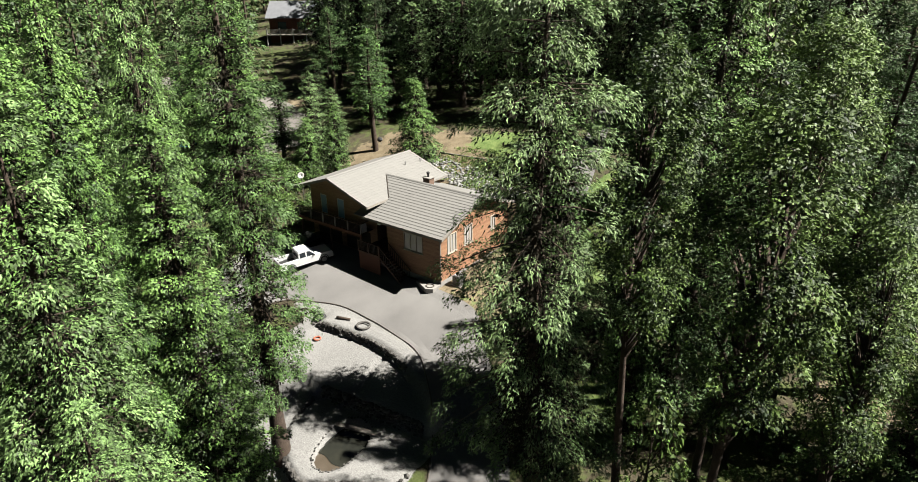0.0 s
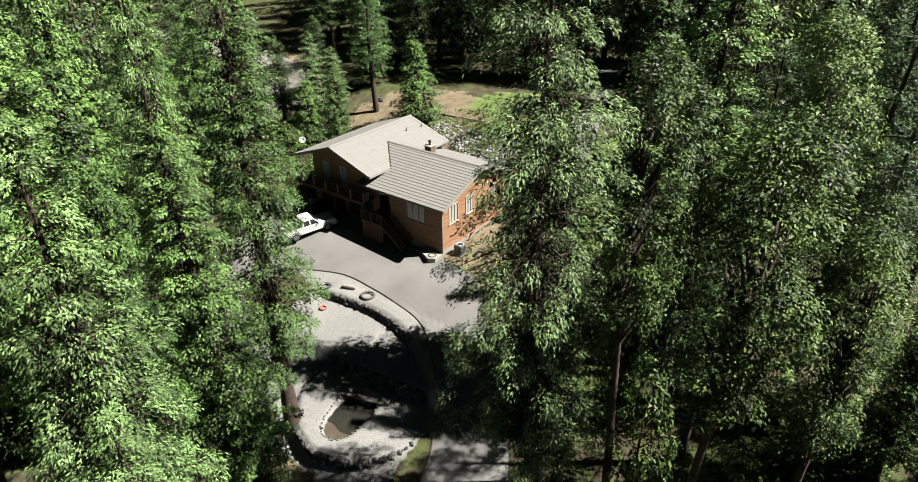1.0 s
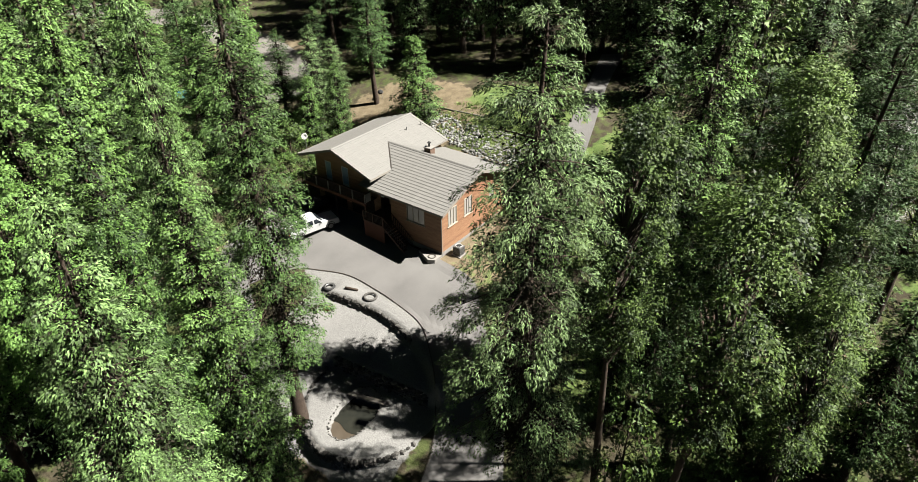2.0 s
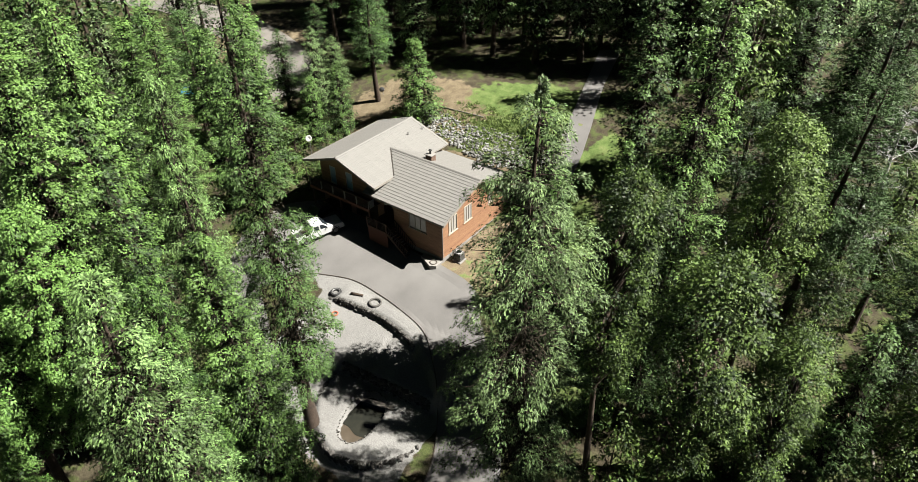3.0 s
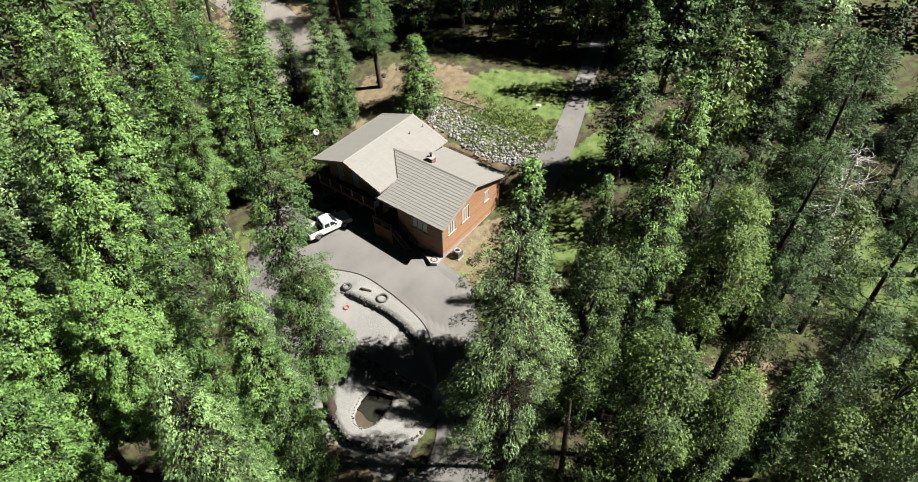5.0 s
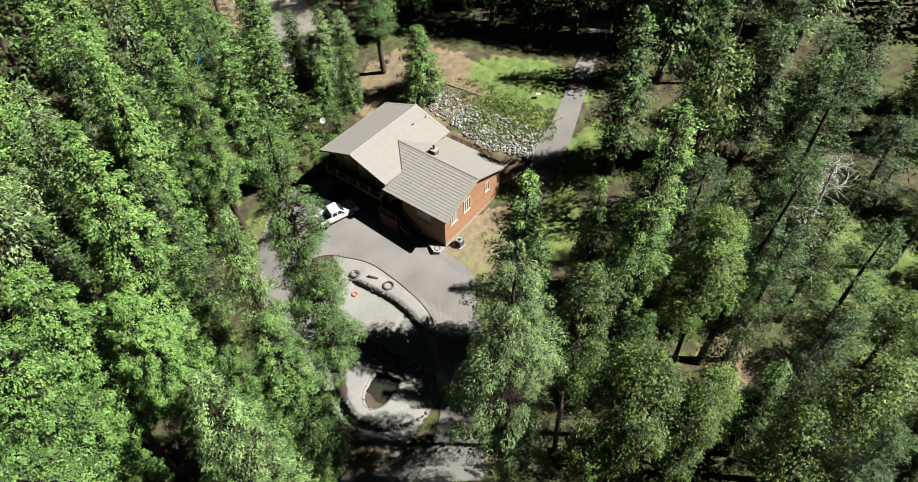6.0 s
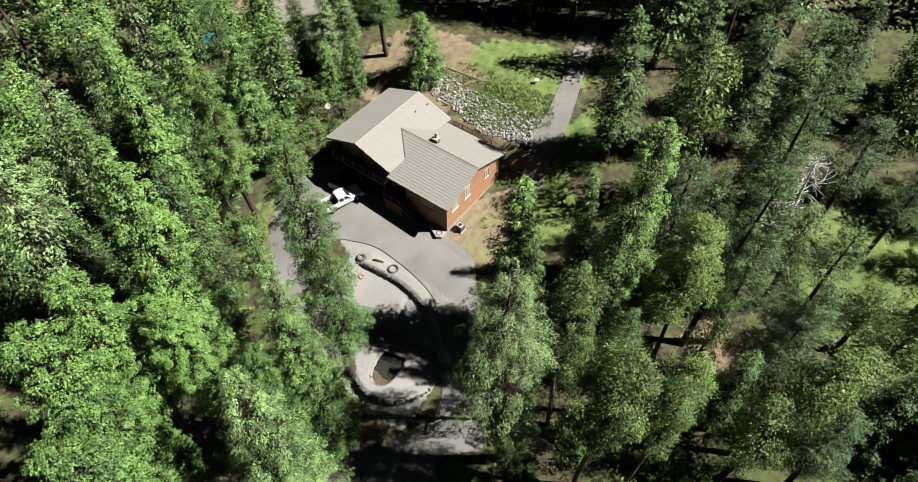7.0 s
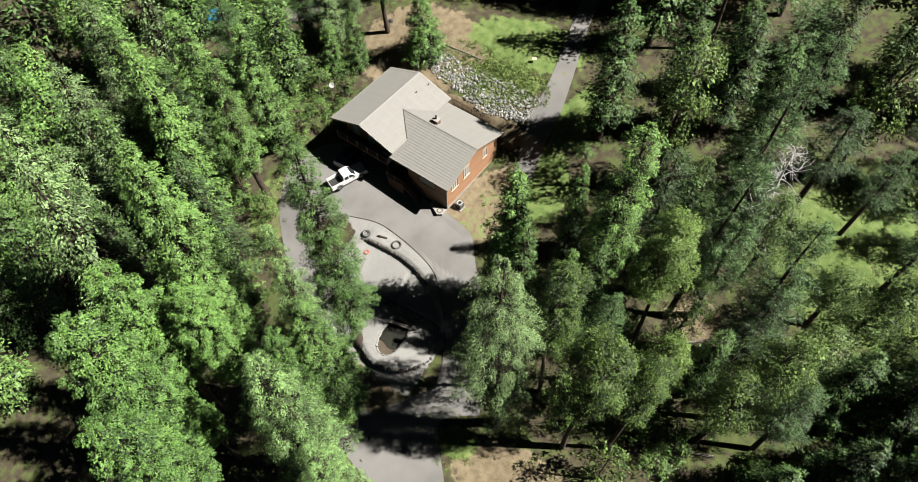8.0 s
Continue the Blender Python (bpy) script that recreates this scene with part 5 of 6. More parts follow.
for i in range(150):
    a = rng_s.uniform(0, 1)
    if a < 0.15:
        x = rng_s.uniform(-7.5, 5.5)
        y = upper_wall_y(x) - rng_s.uniform(0.4, 1.0)
    elif a < 0.8:
        t = rng_s.uniform(math.pi * 1.02, math.pi * 1.9)
        q = rng_s.uniform(0.7, 0.96)
        x, y = 4.3 + 5.3 * q * math.cos(t), -13.2 + 6.0 * q * math.sin(t)
        if pond_ring(x, y) < 1.15:
            continue
    else:
        x, y = rng_s.uniform(-6, 8), rng_s.uniform(-12.5, -9)
    s = rng_s.uniform(0.02, 0.055)
    pebble(bm, (x, y, hz(x, y) + s * 0.3), s, rng_s)
tagged(part("loose_stones", bm, BEDSTONE), "loose pale stones scattered over the gravel terraces", "stones", kind="stuff")


def log(p, q, r, name, label, mat=LOGWOOD):
    e = thing(name, label, "log", (p[0], p[1], hz(*p)))
    d = Vector((q[0] - p[0], q[1] - p[1], hz(*q) - hz(*p)))
    bm = bmesh.new()
    tube(bm, [Vector((0, 0, r * 0.8)), d * 0.35 + Vector((0, 0, r * 0.9)), d * 0.7 + Vector((0, 0, r * 0.8)), d + Vector((0, 0, r * 0.8))], [r, r * 0.95, r * 0.85, r * 0.75], 9)
    part("log", bm, mat, e, smooth=True)


log((-15.4, 19.5), (-9.4, 19.9), 0.09, "edging_log", "weathered log edging the lawn bank")
# dish on a pole
log((-4.9, -7.4), (-3.8, -7.0), 0.13, "driftwood_log", "short dark log lying on the gravel", BARK)


def dish(x, y, z):
    e = thing("satellite_dish", "white satellite dish on a steel pole", "satellite dish", (x, y, hz(x, y)))
    h = z - hz(x, y)
    bm = bmesh.new()
    tube(bm, [(0, 0, 0), (0, 0, h)], [0.04, 0.04])
    part("pole", bm, STEEL, e)
    bm = bmesh.new()
    m = pose(0.1, -0.15, h, 55, 0, 30)
    rings = []
    for k in range(6):
        q = 0.36 * k / 5
        rings.append([bm.verts.new(m @ Vector((q * math.cos(a), q * math.sin(a), 0.6 * q * q))) for a in np.linspace(0, 2 * math.pi, 20, endpoint=False)])
    for a, b in zip(rings[1:], rings[2:]):
        for i in range(20):
            bm.faces.new((a[i], a[(i + 1) % 20], b[(i + 1) % 20], b[i]))
    bm.faces.new(rings[1])
    bmesh.ops.remove_doubles(bm, verts=bm.verts, dist=0.001)
    bmesh.ops.solidify(bm, geom=bm.faces[:], thickness=0.02)
    part("reflector", bm, WHITE, e, smooth=True)
    bm = bmesh.new()
    tube(bm, [m @ Vector((0, -0.4, 0.1)), m @ Vector((0, 0, 0.45))], [0.012, 0.012], 5)
    part("feed_arm", bm, STEEL, e)


dish(-22.6, 4.75, 4.3)


def back_rail():
    """A low slatted rail along the path behind the house."""
    e = thing("garden_rail", "low dark wooden slatted rail behind the house", "fence", (-6.0, 13.05, hz(-6.0, 13.05)))
    for k in range(5):
        x = -3.0 + 1.5 * k
        bm = bmesh.new()
        box(bm, x - 0.05, x + 0.05, -0.05, 0.05, -0.15, 1.0, bevel=0.008)
        part("post", bm, DECKWOOD, e)
    for z in (0.2, 0.88):
        bm = bmesh.new()
        box(bm, -3.0, 3.0, 0.052, 0.092, z, z + 0.08, bevel=0.006)
        part("rail", bm, DECKWOOD, e)
    bm = bmesh.new()
    box(bm, -0.02, 0.02, 0.094, 0.114, 0.12, 0.95)
    slat = part("slat", bm, DECKWOOD, e)
    slat.location.x = -2.88
    for k in range(1, 36):
        ob = new("slat", slat.data)
        ob.parent = e
        ob.location.x = -2.88 + 0.164 * k


back_rail()


def yard_sign(x, y):
    e = thing("yard_sign", "small pale board on a stake in the lawn", "sign", (x, y, hz(x, y)), 30)
    bm = bmesh.new()
    box(bm, -0.03, 0.03, -0.03, 0.03, -0.1, 0.7)
    part("stake", bm, TRIMWOOD, e)
    bm = bmesh.new()
    box(bm, -0.3, 0.3, -0.2, 0.2, 0.55, 0.6, pose(0, 0, 0.0, 18, 0, 0), bevel=0.008)
    part("board", bm, CREAM, e)


yard_sign(-3.1, 23.0)


def grill(x, y):
    e = thing("kettle_grill", "round black kettle grill on three legs", "grill", (x, y, hz(x, y)))
    for k in range(3):
        a = 2.1 * k
        bm = bmesh.new()
        tube(bm, [(0.32 * math.cos(a), 0.32 * math.sin(a), 0), (0.2 * math.cos(a), 0.2 * math.sin(a), 0.55)], [0.015, 0.015], 6)
        part("leg", bm, STEEL, e)
    bm = bmesh.new()
    bmesh.ops.create_uvsphere(bm, u_segments=18, v_segments=12, radius=0.34)
    for v in bm.verts:
        v.co.z = v.co.z * 0.9 + 0.78
    part("bowl", bm, DARK, e, smooth=True)
    bm = bmesh.new()
    torus(bm, 0.35, 0.012)
    bmesh.ops.translate(bm, verts=bm.verts, vec=(0, 0, 0.77))
    part("rim", bm, STEEL, e)


grill(-24.2, 18.6)


# ---- vehicles ----
def wheel(parent, x, y, r, w):
    wh = new("wheel")
    wh.parent = parent
    wh.matrix_local = pose(x, y, r, 0, 90, 0)
    bm = bmesh.new()
    prof = [(r * 0.62, -w / 2), (r * 0.93, -w / 2), (r, -w * 0.3), (r, w * 0.3), (r * 0.93, w / 2), (r * 0.62, w / 2)]
    n = 24
    vs = [[bm.verts.new((p * math.cos(2 * math.pi * i / n), p * math.sin(2 * math.pi * i / n), q)) for p, q in prof] for i in range(n)]
    for i in range(n):
        for j in range(len(prof)):
            bm.faces.new((vs[i][j], vs[(i + 1) % n][j], vs[(i + 1) % n][(j + 1) % 6], vs[i][(j + 1) % 6]))
    bmesh.ops.recalc_face_normals(bm, faces=bm.faces[:])
    part("tyre", bm, DARK, wh, smooth=True)
    bm = bmesh.new()
    for q, rr in ((-w * 0.42, 0.62), (w * 0.42, 0.62)):
        tube(bm, [(0, 0, q - 0.02), (0, 0, q + 0.02)], [r * rr, r * rr], 20)
    part("rim", bm, STEEL, wh)


def body_shell(profile, half, taper, top_z):
    """A car body from a side profile (y, z), narrower towards its roof."""
    bm = bmesh.new()
    a, b = [], []
    for y, z in profile:
        k = half * (1 - taper * max(0, z - top_z))
        a.append(bm.verts.new((-k, y, z)))
        b.append(bm.verts.new((k, y, z)))
    bm.faces.new(a)
    bm.faces.new(b[::-1])
    m = len(a)
    for i in range(m):
        bm.faces.new((a[i], b[i], b[(i + 1) % m], a[(i + 1) % m]))
    bmesh.ops.recalc_face_normals(bm, faces=bm.faces[:])
    bmesh.ops.bevel(bm, geom=bm.edges[:], offset=0.045, segments=2, affect='EDGES', clamp_overlap=True)
    return bm


def pickup(x, y, rz, rx=0.0):
    e = thing("pickup_truck", "white extended-cab pickup truck parked before the garage", "truck")
    e.matrix_world = pose(x, y, hz(x, y) + 0.06, rx, 0, rz)
    bm = body_shell([(-2.5, 0.42), (2.45, 0.40), (2.5, 0.75), (2.4, 0.98), (0.95, 1.08), (-0.75, 1.10), (-0.78, 1.08), (-0.80, 0.62), (-2.40, 0.62), (-2.5, 0.62)], 0.87, 0.0, 1.0)
    part("body", bm, CARPAINT, e)
    for sx in (-1, 1):
        bm = bmesh.new()
        box(bm, sx * 0.80 - 0.07, sx * 0.80 + 0.07, -2.5, -0.76, 0.60, 1.12, bevel=0.03)
        part("bed_side", bm, CARPAINT, e)
    bm = bmesh.new()
    box(bm, -0.73, 0.73, -2.5, -2.42, 0.60, 1.10, bevel=0.02)
    part("tailgate", bm, CARPAINT, e)
    bm = bmesh.new()
    box(bm, -0.72, 0.72, -2.41, -0.80, 0.63, 0.66)
    part("bed_floor", bm, DARK, e)
    bm = body_shell([(0.98, 1.06), (0.35, 1.66), (0.1, 1.70), (-0.55, 1.70), (-0.72, 1.64), (-0.80, 1.06)], 0.84, 0.16, 1.06)
    cab = part("cab", bm, CARPAINT, e)
    def pane(name, pts):
        bm = bmesh.new()
        bm.faces.new([bm.verts.new(p) for p in pts])
        bmesh.ops.solidify(bm, geom=bm.faces[:], thickness=0.012)
        part(name, bm, GLASS, cab)
    def w_at(z):
        return 0.84 * (1 - 0.16 * (z - 1.06))
    pane("windscreen", [(-0.70, 0.945, 1.12), (0.70, 0.945, 1.12), (0.64, 0.44, 1.60), (-0.64, 0.44, 1.60)])
    pane("rear_window", [(0.62, -0.808, 1.18), (-0.62, -0.808, 1.18), (-0.58, -0.755, 1.58), (0.58, -0.755, 1.58)])
    for s in (-1, 1):
        for y0, y1, y2, y3 in ((0.76, 0.05, 0.05, 0.34), (-0.08, -0.62, -0.60, -0.08)):
            pane("side_window", [(s * (w_at(1.12) + 0.012), y0, 1.12), (s * (w_at(1.12) + 0.012), y1, 1.12), (s * (w_at(1.58) + 0.012), y2, 1.56), (s * (w_at(1.58) + 0.012), y3, 1.56)])
        bm = bmesh.new()
        box(bm, s * 0.95 - 0.10, s * 0.95 + 0.10, 0.62, 0.70, 1.08, 1.24, bevel=0.02)
        part("mirror", bm, DARK, e)
        bm = bmesh.new()
        box(bm, s * 0.66 - 0.17, s * 0.66 + 0.17, 2.46, 2.52, 0.68, 0.84, bevel=0.01)
        part("headlight", bm, GLASS, e)
        bm = bmesh.new()
        box(bm, s * 0.80 - 0.06, s * 0.80 + 0.06, -2.53, -2.49, 0.75, 1.02, bevel=0.01)
        part("tail_light", bm, REDPAINT, e)
        for y in (-1.55, 1.55):
            wheel(e, s * 0.78, y, 0.36, 0.24)
            bm = bmesh.new()
            n = 14
            o, i_ = [], []
            for k in range(n + 1):
                a = math.pi * k / n
                o.append((y + 0.47 * math.cos(a), 0.40 + 0.45 * math.sin(a)))
                i_.append((y + 0.40 * math.cos(a), 0.40 + 0.38 * math.sin(a)))
            prism(bm, o + i_[::-1], (s * 0.86, s * 0.89), 0)
            part("wheel_arch", bm, DARK, e)
    bm = bmesh.new()
    box(bm, -0.88, 0.88, 2.46, 2.60, 0.40, 0.58, bevel=0.03)
    part("front_bumper", bm, STEEL, e)
    bm = bmesh.new()
    box(bm, -0.88, 0.88, -2.62, -2.5, 0.42, 0.58, bevel=0.03)
    part("rear_bumper", bm, STEEL, e)
    bm = bmesh.new()
    box(bm, -0.46, 0.46, 2.485, 2.515, 0.66, 0.86, bevel=0.01)
    part("grille", bm, DARK, e)


pickup(-13.1, -3.5, -20, 4)


def sedan(x, y, rz):
    e = thing("car", "dark car parked in the shade under the balcony", "car", (x, y, hz(x, y) + 0.05), rz)
    part("body", body_shell([(-2.1, 0.35), (2.1, 0.33), (2.15, 0.7), (1.1, 0.92), (-1.5, 0.95), (-2.1, 0.92)], 0.84, 0.0, 1.0), DARKPAINT, e)
    part("cabin", body_shell([(1.1, 0.9), (0.35, 1.38), (-0.9, 1.40), (-1.7, 0.93)], 0.78, 0.2, 0.95), GLASS, e)
    bm = bmesh.new()
    box(bm, -0.6, 0.6, -0.85, 0.32, 1.375, 1.415, bevel=0.015)
    part("roof", bm, DARKPAINT, e)
    for s in (-1, 1):
        for q in (-1.3, 1.3):
            wheel(e, s * 0.76, q, 0.31, 0.2)


sedan(-15.1, -1.0, 4)


# ---- far things ----
def far_house(x, y, rz):
    z = hz(x, y) - 2.2
    e = thing("far_house", "red-brown house with a pale deck among far trees", "house", (x, y, z), rz)
    bm = bmesh.new()
    box(bm, -7, 7, -4, 4, -1.5, 6.2)
    part("wall", bm, CLADRED, e)
    bm = bmesh.new()
    prism(bm, [(-5.0, 6.0), (5.0, 6.0), (0, 9.2)], (-7.6, 7.6), 0)
    part("roof", bm, ROOFBLUE, e)
    deck = new("deck")
    deck.parent = e
    bm = bmesh.new()
    box(bm, -7, 7, -7.0, -4.002, 2.7, 2.9)
    part("floor", bm, TRIMWOOD, deck)
    for k in range(5):
        zz = 3.05 + 0.22 * k
        bm = bmesh.new()
        box(bm, -7, 7, -7.0, -6.94, zz, zz + 0.09)
        part("rail", bm, TRIMWOOD, deck)
    for k in range(6):
        xx = -6.9 + 13.8 * k / 5
        bm = bmesh.new()
        box(bm, xx - 0.09, xx + 0.09, -6.93, -6.75, -1.5, 4.1)
        part("post", bm, WHITE, deck)
    for k in range(3):
        bm = bmesh.new()
        box(bm, -5.2 + 4.2 * k, -3.4 + 4.2 * k, -4.06, -4.003, 3.6, 5.2)
        part("window", bm, GLASS, e)


far_house(-85, 60.5, 36)


def tarp(x, y, rz):
    e = thing("blue_canopy", "bright blue tarp canopy on poles among the trees", "canopy", (x, y, hz(x, y)), rz)
    for sx in (-2.2, 2.2):
        for sy in (-1.3, 1.3):
            bm = bmesh.new()
            tube(bm, [(sx, sy, 0), (sx, sy, 2.3)], [0.03, 0.03], 6)
            part("pole", bm, STEEL, e)
    bm = bmesh.new()
    n = 10
    vs = [[bm.verts.new((-2.4 + 4.8 * i / n, -1.5 + 3.0 * j / 6, 2.9 - 0.42 * abs(j - 3) / 1.5 * 0.5 + 0.07 * math.sin(i * 2.1) * math.sin(j * 1.7))) for j in range(7)] for i in range(n + 1)]
    for a, b in zip(vs, vs[1:]):
        for j in range(6):
            bm.faces.new((a[j], b[j], b[j + 1], a[j + 1]))
    bmesh.ops.solidify(bm, geom=bm.faces[:], thickness=0.02)
    part("sheet", bm, BLUETARP, e)


tarp(-46.2, 7.1, 36)


def edging():
    """The thin dark edge where asphalt and gravel meet."""
    e = tagged(new("kerb_edging"), "thin dark edging between asphalt and gravel", "edging", kind="structure")
    pts = [Vector((*p, 0)) for p in KERB_EDGE]
    bm = bmesh.new()
    fine = []
    for i in range(len(pts) - 1):
        p0, p1, p2, p3 = pts[max(i - 1, 0)], pts[i], pts[i + 1], pts[min(i + 2, len(pts) - 1)]
        for k in range(6):
            t = k / 6
            q = 0.5 * ((2 * p1) + (p2 - p0) * t + (2 * p0 - 5 * p1 + 4 * p2 - p3) * t * t + (3 * p1 - p0 - 3 * p2 + p3) * t ** 3)
            fine.append(Vector((q.x, q.y, hz(q.x, q.y) + 0.05)))
    tube(bm, fine, [0.045] * len(fine), 6)
    part("edging", bm, EDGING, e)


edging()


# ---- the wood ----
# near trees: kind, x, y, height of the tip, crown radius
for row in (
    # beside the terraces and the lower left of the wood
    (FIR_A, 1.1, -18.2, 29.4, 3.1), (GREY_B, 3.7, -24.0, 26.5, 2.7), (CEDAR_A, 6.0, -25.2, 19.8, 3.3), (GREY_B, 7.4, -30.4, 21.6, 4.2), (GREY_B, 11.6, -31.8, 13.0, 3.0), (CEDAR_D, 5.4, -27.9, 18.8, 1.9),
    (CEDAR_D, -1.9, -29.6, 20.6, 2.6), (CEDAR_D, -6.1, -33.0, 22.6, 3.1), (CEDAR_D, -2.6, -36.7, 24.6, 3.4), (CEDAR_D, 2.6, -39.9, 21.0, 3.3), (CEDAR_D, -1.4, -35.2, 10.5, 1.8),
    (CEDAR_A, -8.9, -25.4, 28.0, 4.2), (FIR_B, -14.8, -20.6, 19.0, 3.2), (GREY_C, -15.5, -31.0, 27.0, 4.2), (CEDAR_A, -12.4, -25.8, 21.5, 3.4),
    (CEDAR_B, -22.5, -17.0, 25.0, 2.9), (CEDAR_B, -31.8, -7.6, 18.6, 3.4), (GREY_C, -37.4, -19.6, 16.8, 4.2), (CEDAR_B, -24.3, -4.6, 18.4, 3.0), (PINE_B, -33.0, -1.3, 17.8, 2.8),
    (GREY_C, -31.2, -25.2, 13.4, 4.0), (CEDAR_T, -20.6, -10.7, 20.6, 2.5), (CEDAR_B, -34.4, -13.3, 20.2, 3.4), (CEDAR_B, -28.0, -13.0, 17.5, 3.2), (CEDAR_B, -26.5, -21.5, 18.0, 3.4), (GREY_C, -43.4, -11.4, 17.5, 3.8),
    (FIR_B, -21.0, -29.0, 19.0, 3.4), (FIR_B, -27.0, -34.0, 17.0, 3.6), (CEDAR_B, -38.0, -30.0, 14.0, 3.6), (FIR_B, -20.0, -24.0, 15.0, 3.0),
    # right of the drive
    (CEDAR_B, 12.9, -6.2, 21.6, 2.9), (GREY_A, 19.2, -16.5, 27.6, 3.9), (OAK_C, 21.2, -12.0, 22.4, 2.3), (CEDAR_T, 21.3, -1.0, 28.6, 2.7),
    (OAK_C, 26.5, -14.6, 21.4, 2.6), (OAK_C, 29.8, -11.9, 17.2, 2.0), (BUSH_B, 30.5, -15.2, 5.0, 2.0), (CEDAR_B, 15.0, 2.7, 15.8, 1.7), (DEAD_A, 30.3, 14.0, 18.6, 3.6), 
    (OAK_C, 25.8, -2.9, 22.8, 2.4), (OAK_B, 36.2, -6.8, 13.3, 2.4), (OAK_B, 38.1, -3.6, 17.6, 2.7), (PINE_B, 35.2, 0.9, 15.0, 2.8), (PINE_A, 35.0, 2.9, 22.2, 3.0), (OAK_B, 40.0, 9.8, 11.5, 2.4), (OAK_B, 32.1, 10.5, 15.9, 2.4), (PINE_B, 29.9, 4.4, 17.6, 2.6),
    (FIR_B, 10.0, 17.6, 23.5, 3.4), (FIR_B, 3.5, 39.0, 25.0, 3.4), (FIR_B, -1.0, 43.5, 27.0, 3.4), (PINE_A, 27.8, 14.8, 26.0, 3.0), (FIR_B, 21.4, 25.4, 21.4, 3.0), (FIR_B, 18.9, 30.8, 19.2, 3.0),
    (PINE_B, 22.0, 6.0, 19.5, 3.0), (FIR_B, 26.0, 19.5, 24.0, 3.0), (PINE_B, 33.0, 21.0, 19.0, 3.0), (FIR_B, 15.5, 22.5, 24.0, 3.0), (FIR_B, 25.2, 41.0, 16.0, 3.2),
    # firs past x = 50: out of view, added to shade the wood's floor
    (FIR_B, 44.0, 1.5, 13.5, 2.4), (PINE_A, 41.0, -4.5, 13.0, 2.6), (FIR_B, 49.0, 3.5, 15.0, 2.8), (FIR_B, 46.5, -5.5, 13.0, 2.4), (FIR_B, 53.5, 1.0, 17.0, 2.8), (FIR_B, 42.5, -10.0, 10.0, 2.4),
    (FIR_B, 53.0, 8.5, 17.0, 2.8), (FIR_B, 58.0, 5.0, 18.0, 3.0), (FIR_B, 50.5, -4.0, 15.0, 2.6), (OAK_B, 41.5, 4.2, 10.0, 2.6),
    (FIR_B, 57.0, 10.0, 20.0, 3.2), (FIR_B, 61.0, 14.0, 20.0, 3.2), (OAK_B, 47.5, 8.5, 11.5, 2.8), (FIR_B, 57.0, 15.0, 19.0, 3.2),
    # trees added behind the others to cast shade on the terraces
    (FIR_B, 17.6, -4.4, 18.5, 2.1), (FIR_B, 14.8, -7.4, 18.0, 2.3), (FIR_B, 21.5, -6.0, 19.0, 2.3), (CEDAR_B, 19.6, -7.4, 17.5, 2.0), (PINE_A, 24.2, -8.0, 16.0, 2.2), (FIR_B, 24.5, 3.5, 20.0, 2.4), (FIR_B, 18.5, 5.0, 18.0, 2.2),
    # thin pines on the sunny slope
    (PINE_B, 38.5, 20.5, 17.0, 2.2), (PINE_B, 44.5, 17.0, 15.5, 2.3), (PINE_B, 47.5, 24.0, 16.0, 2.2), (PINE_A, 41.0, 29.5, 18.0, 2.4), (PINE_B, 52.0, 20.0, 15.0, 2.2),
    # behind the house
    (FIR_B, -33.5, 11.1, 12.8, 2.2), (GREY_C, -30.9, 17.4, 10.8, 2.2), (FIR_B, -35.1, 18.6, 13.9, 2.4), (GREY_C, -26.0, -29.0, 24.0, 3.2),
    (CEDAR_C, -16.8, 16.8, 13.4, 3.2), (CEDAR_C, -24.3, 11.4, 10.6, 2.0), (CEDAR_C, -26.4, 9.2, 9.2, 2.2), (GREY_C, -28.9, 12.4, 13.6, 2.5), (PINE_B, -24.0, 17.6, 17.5, 2.9),
):
    plant(*row)


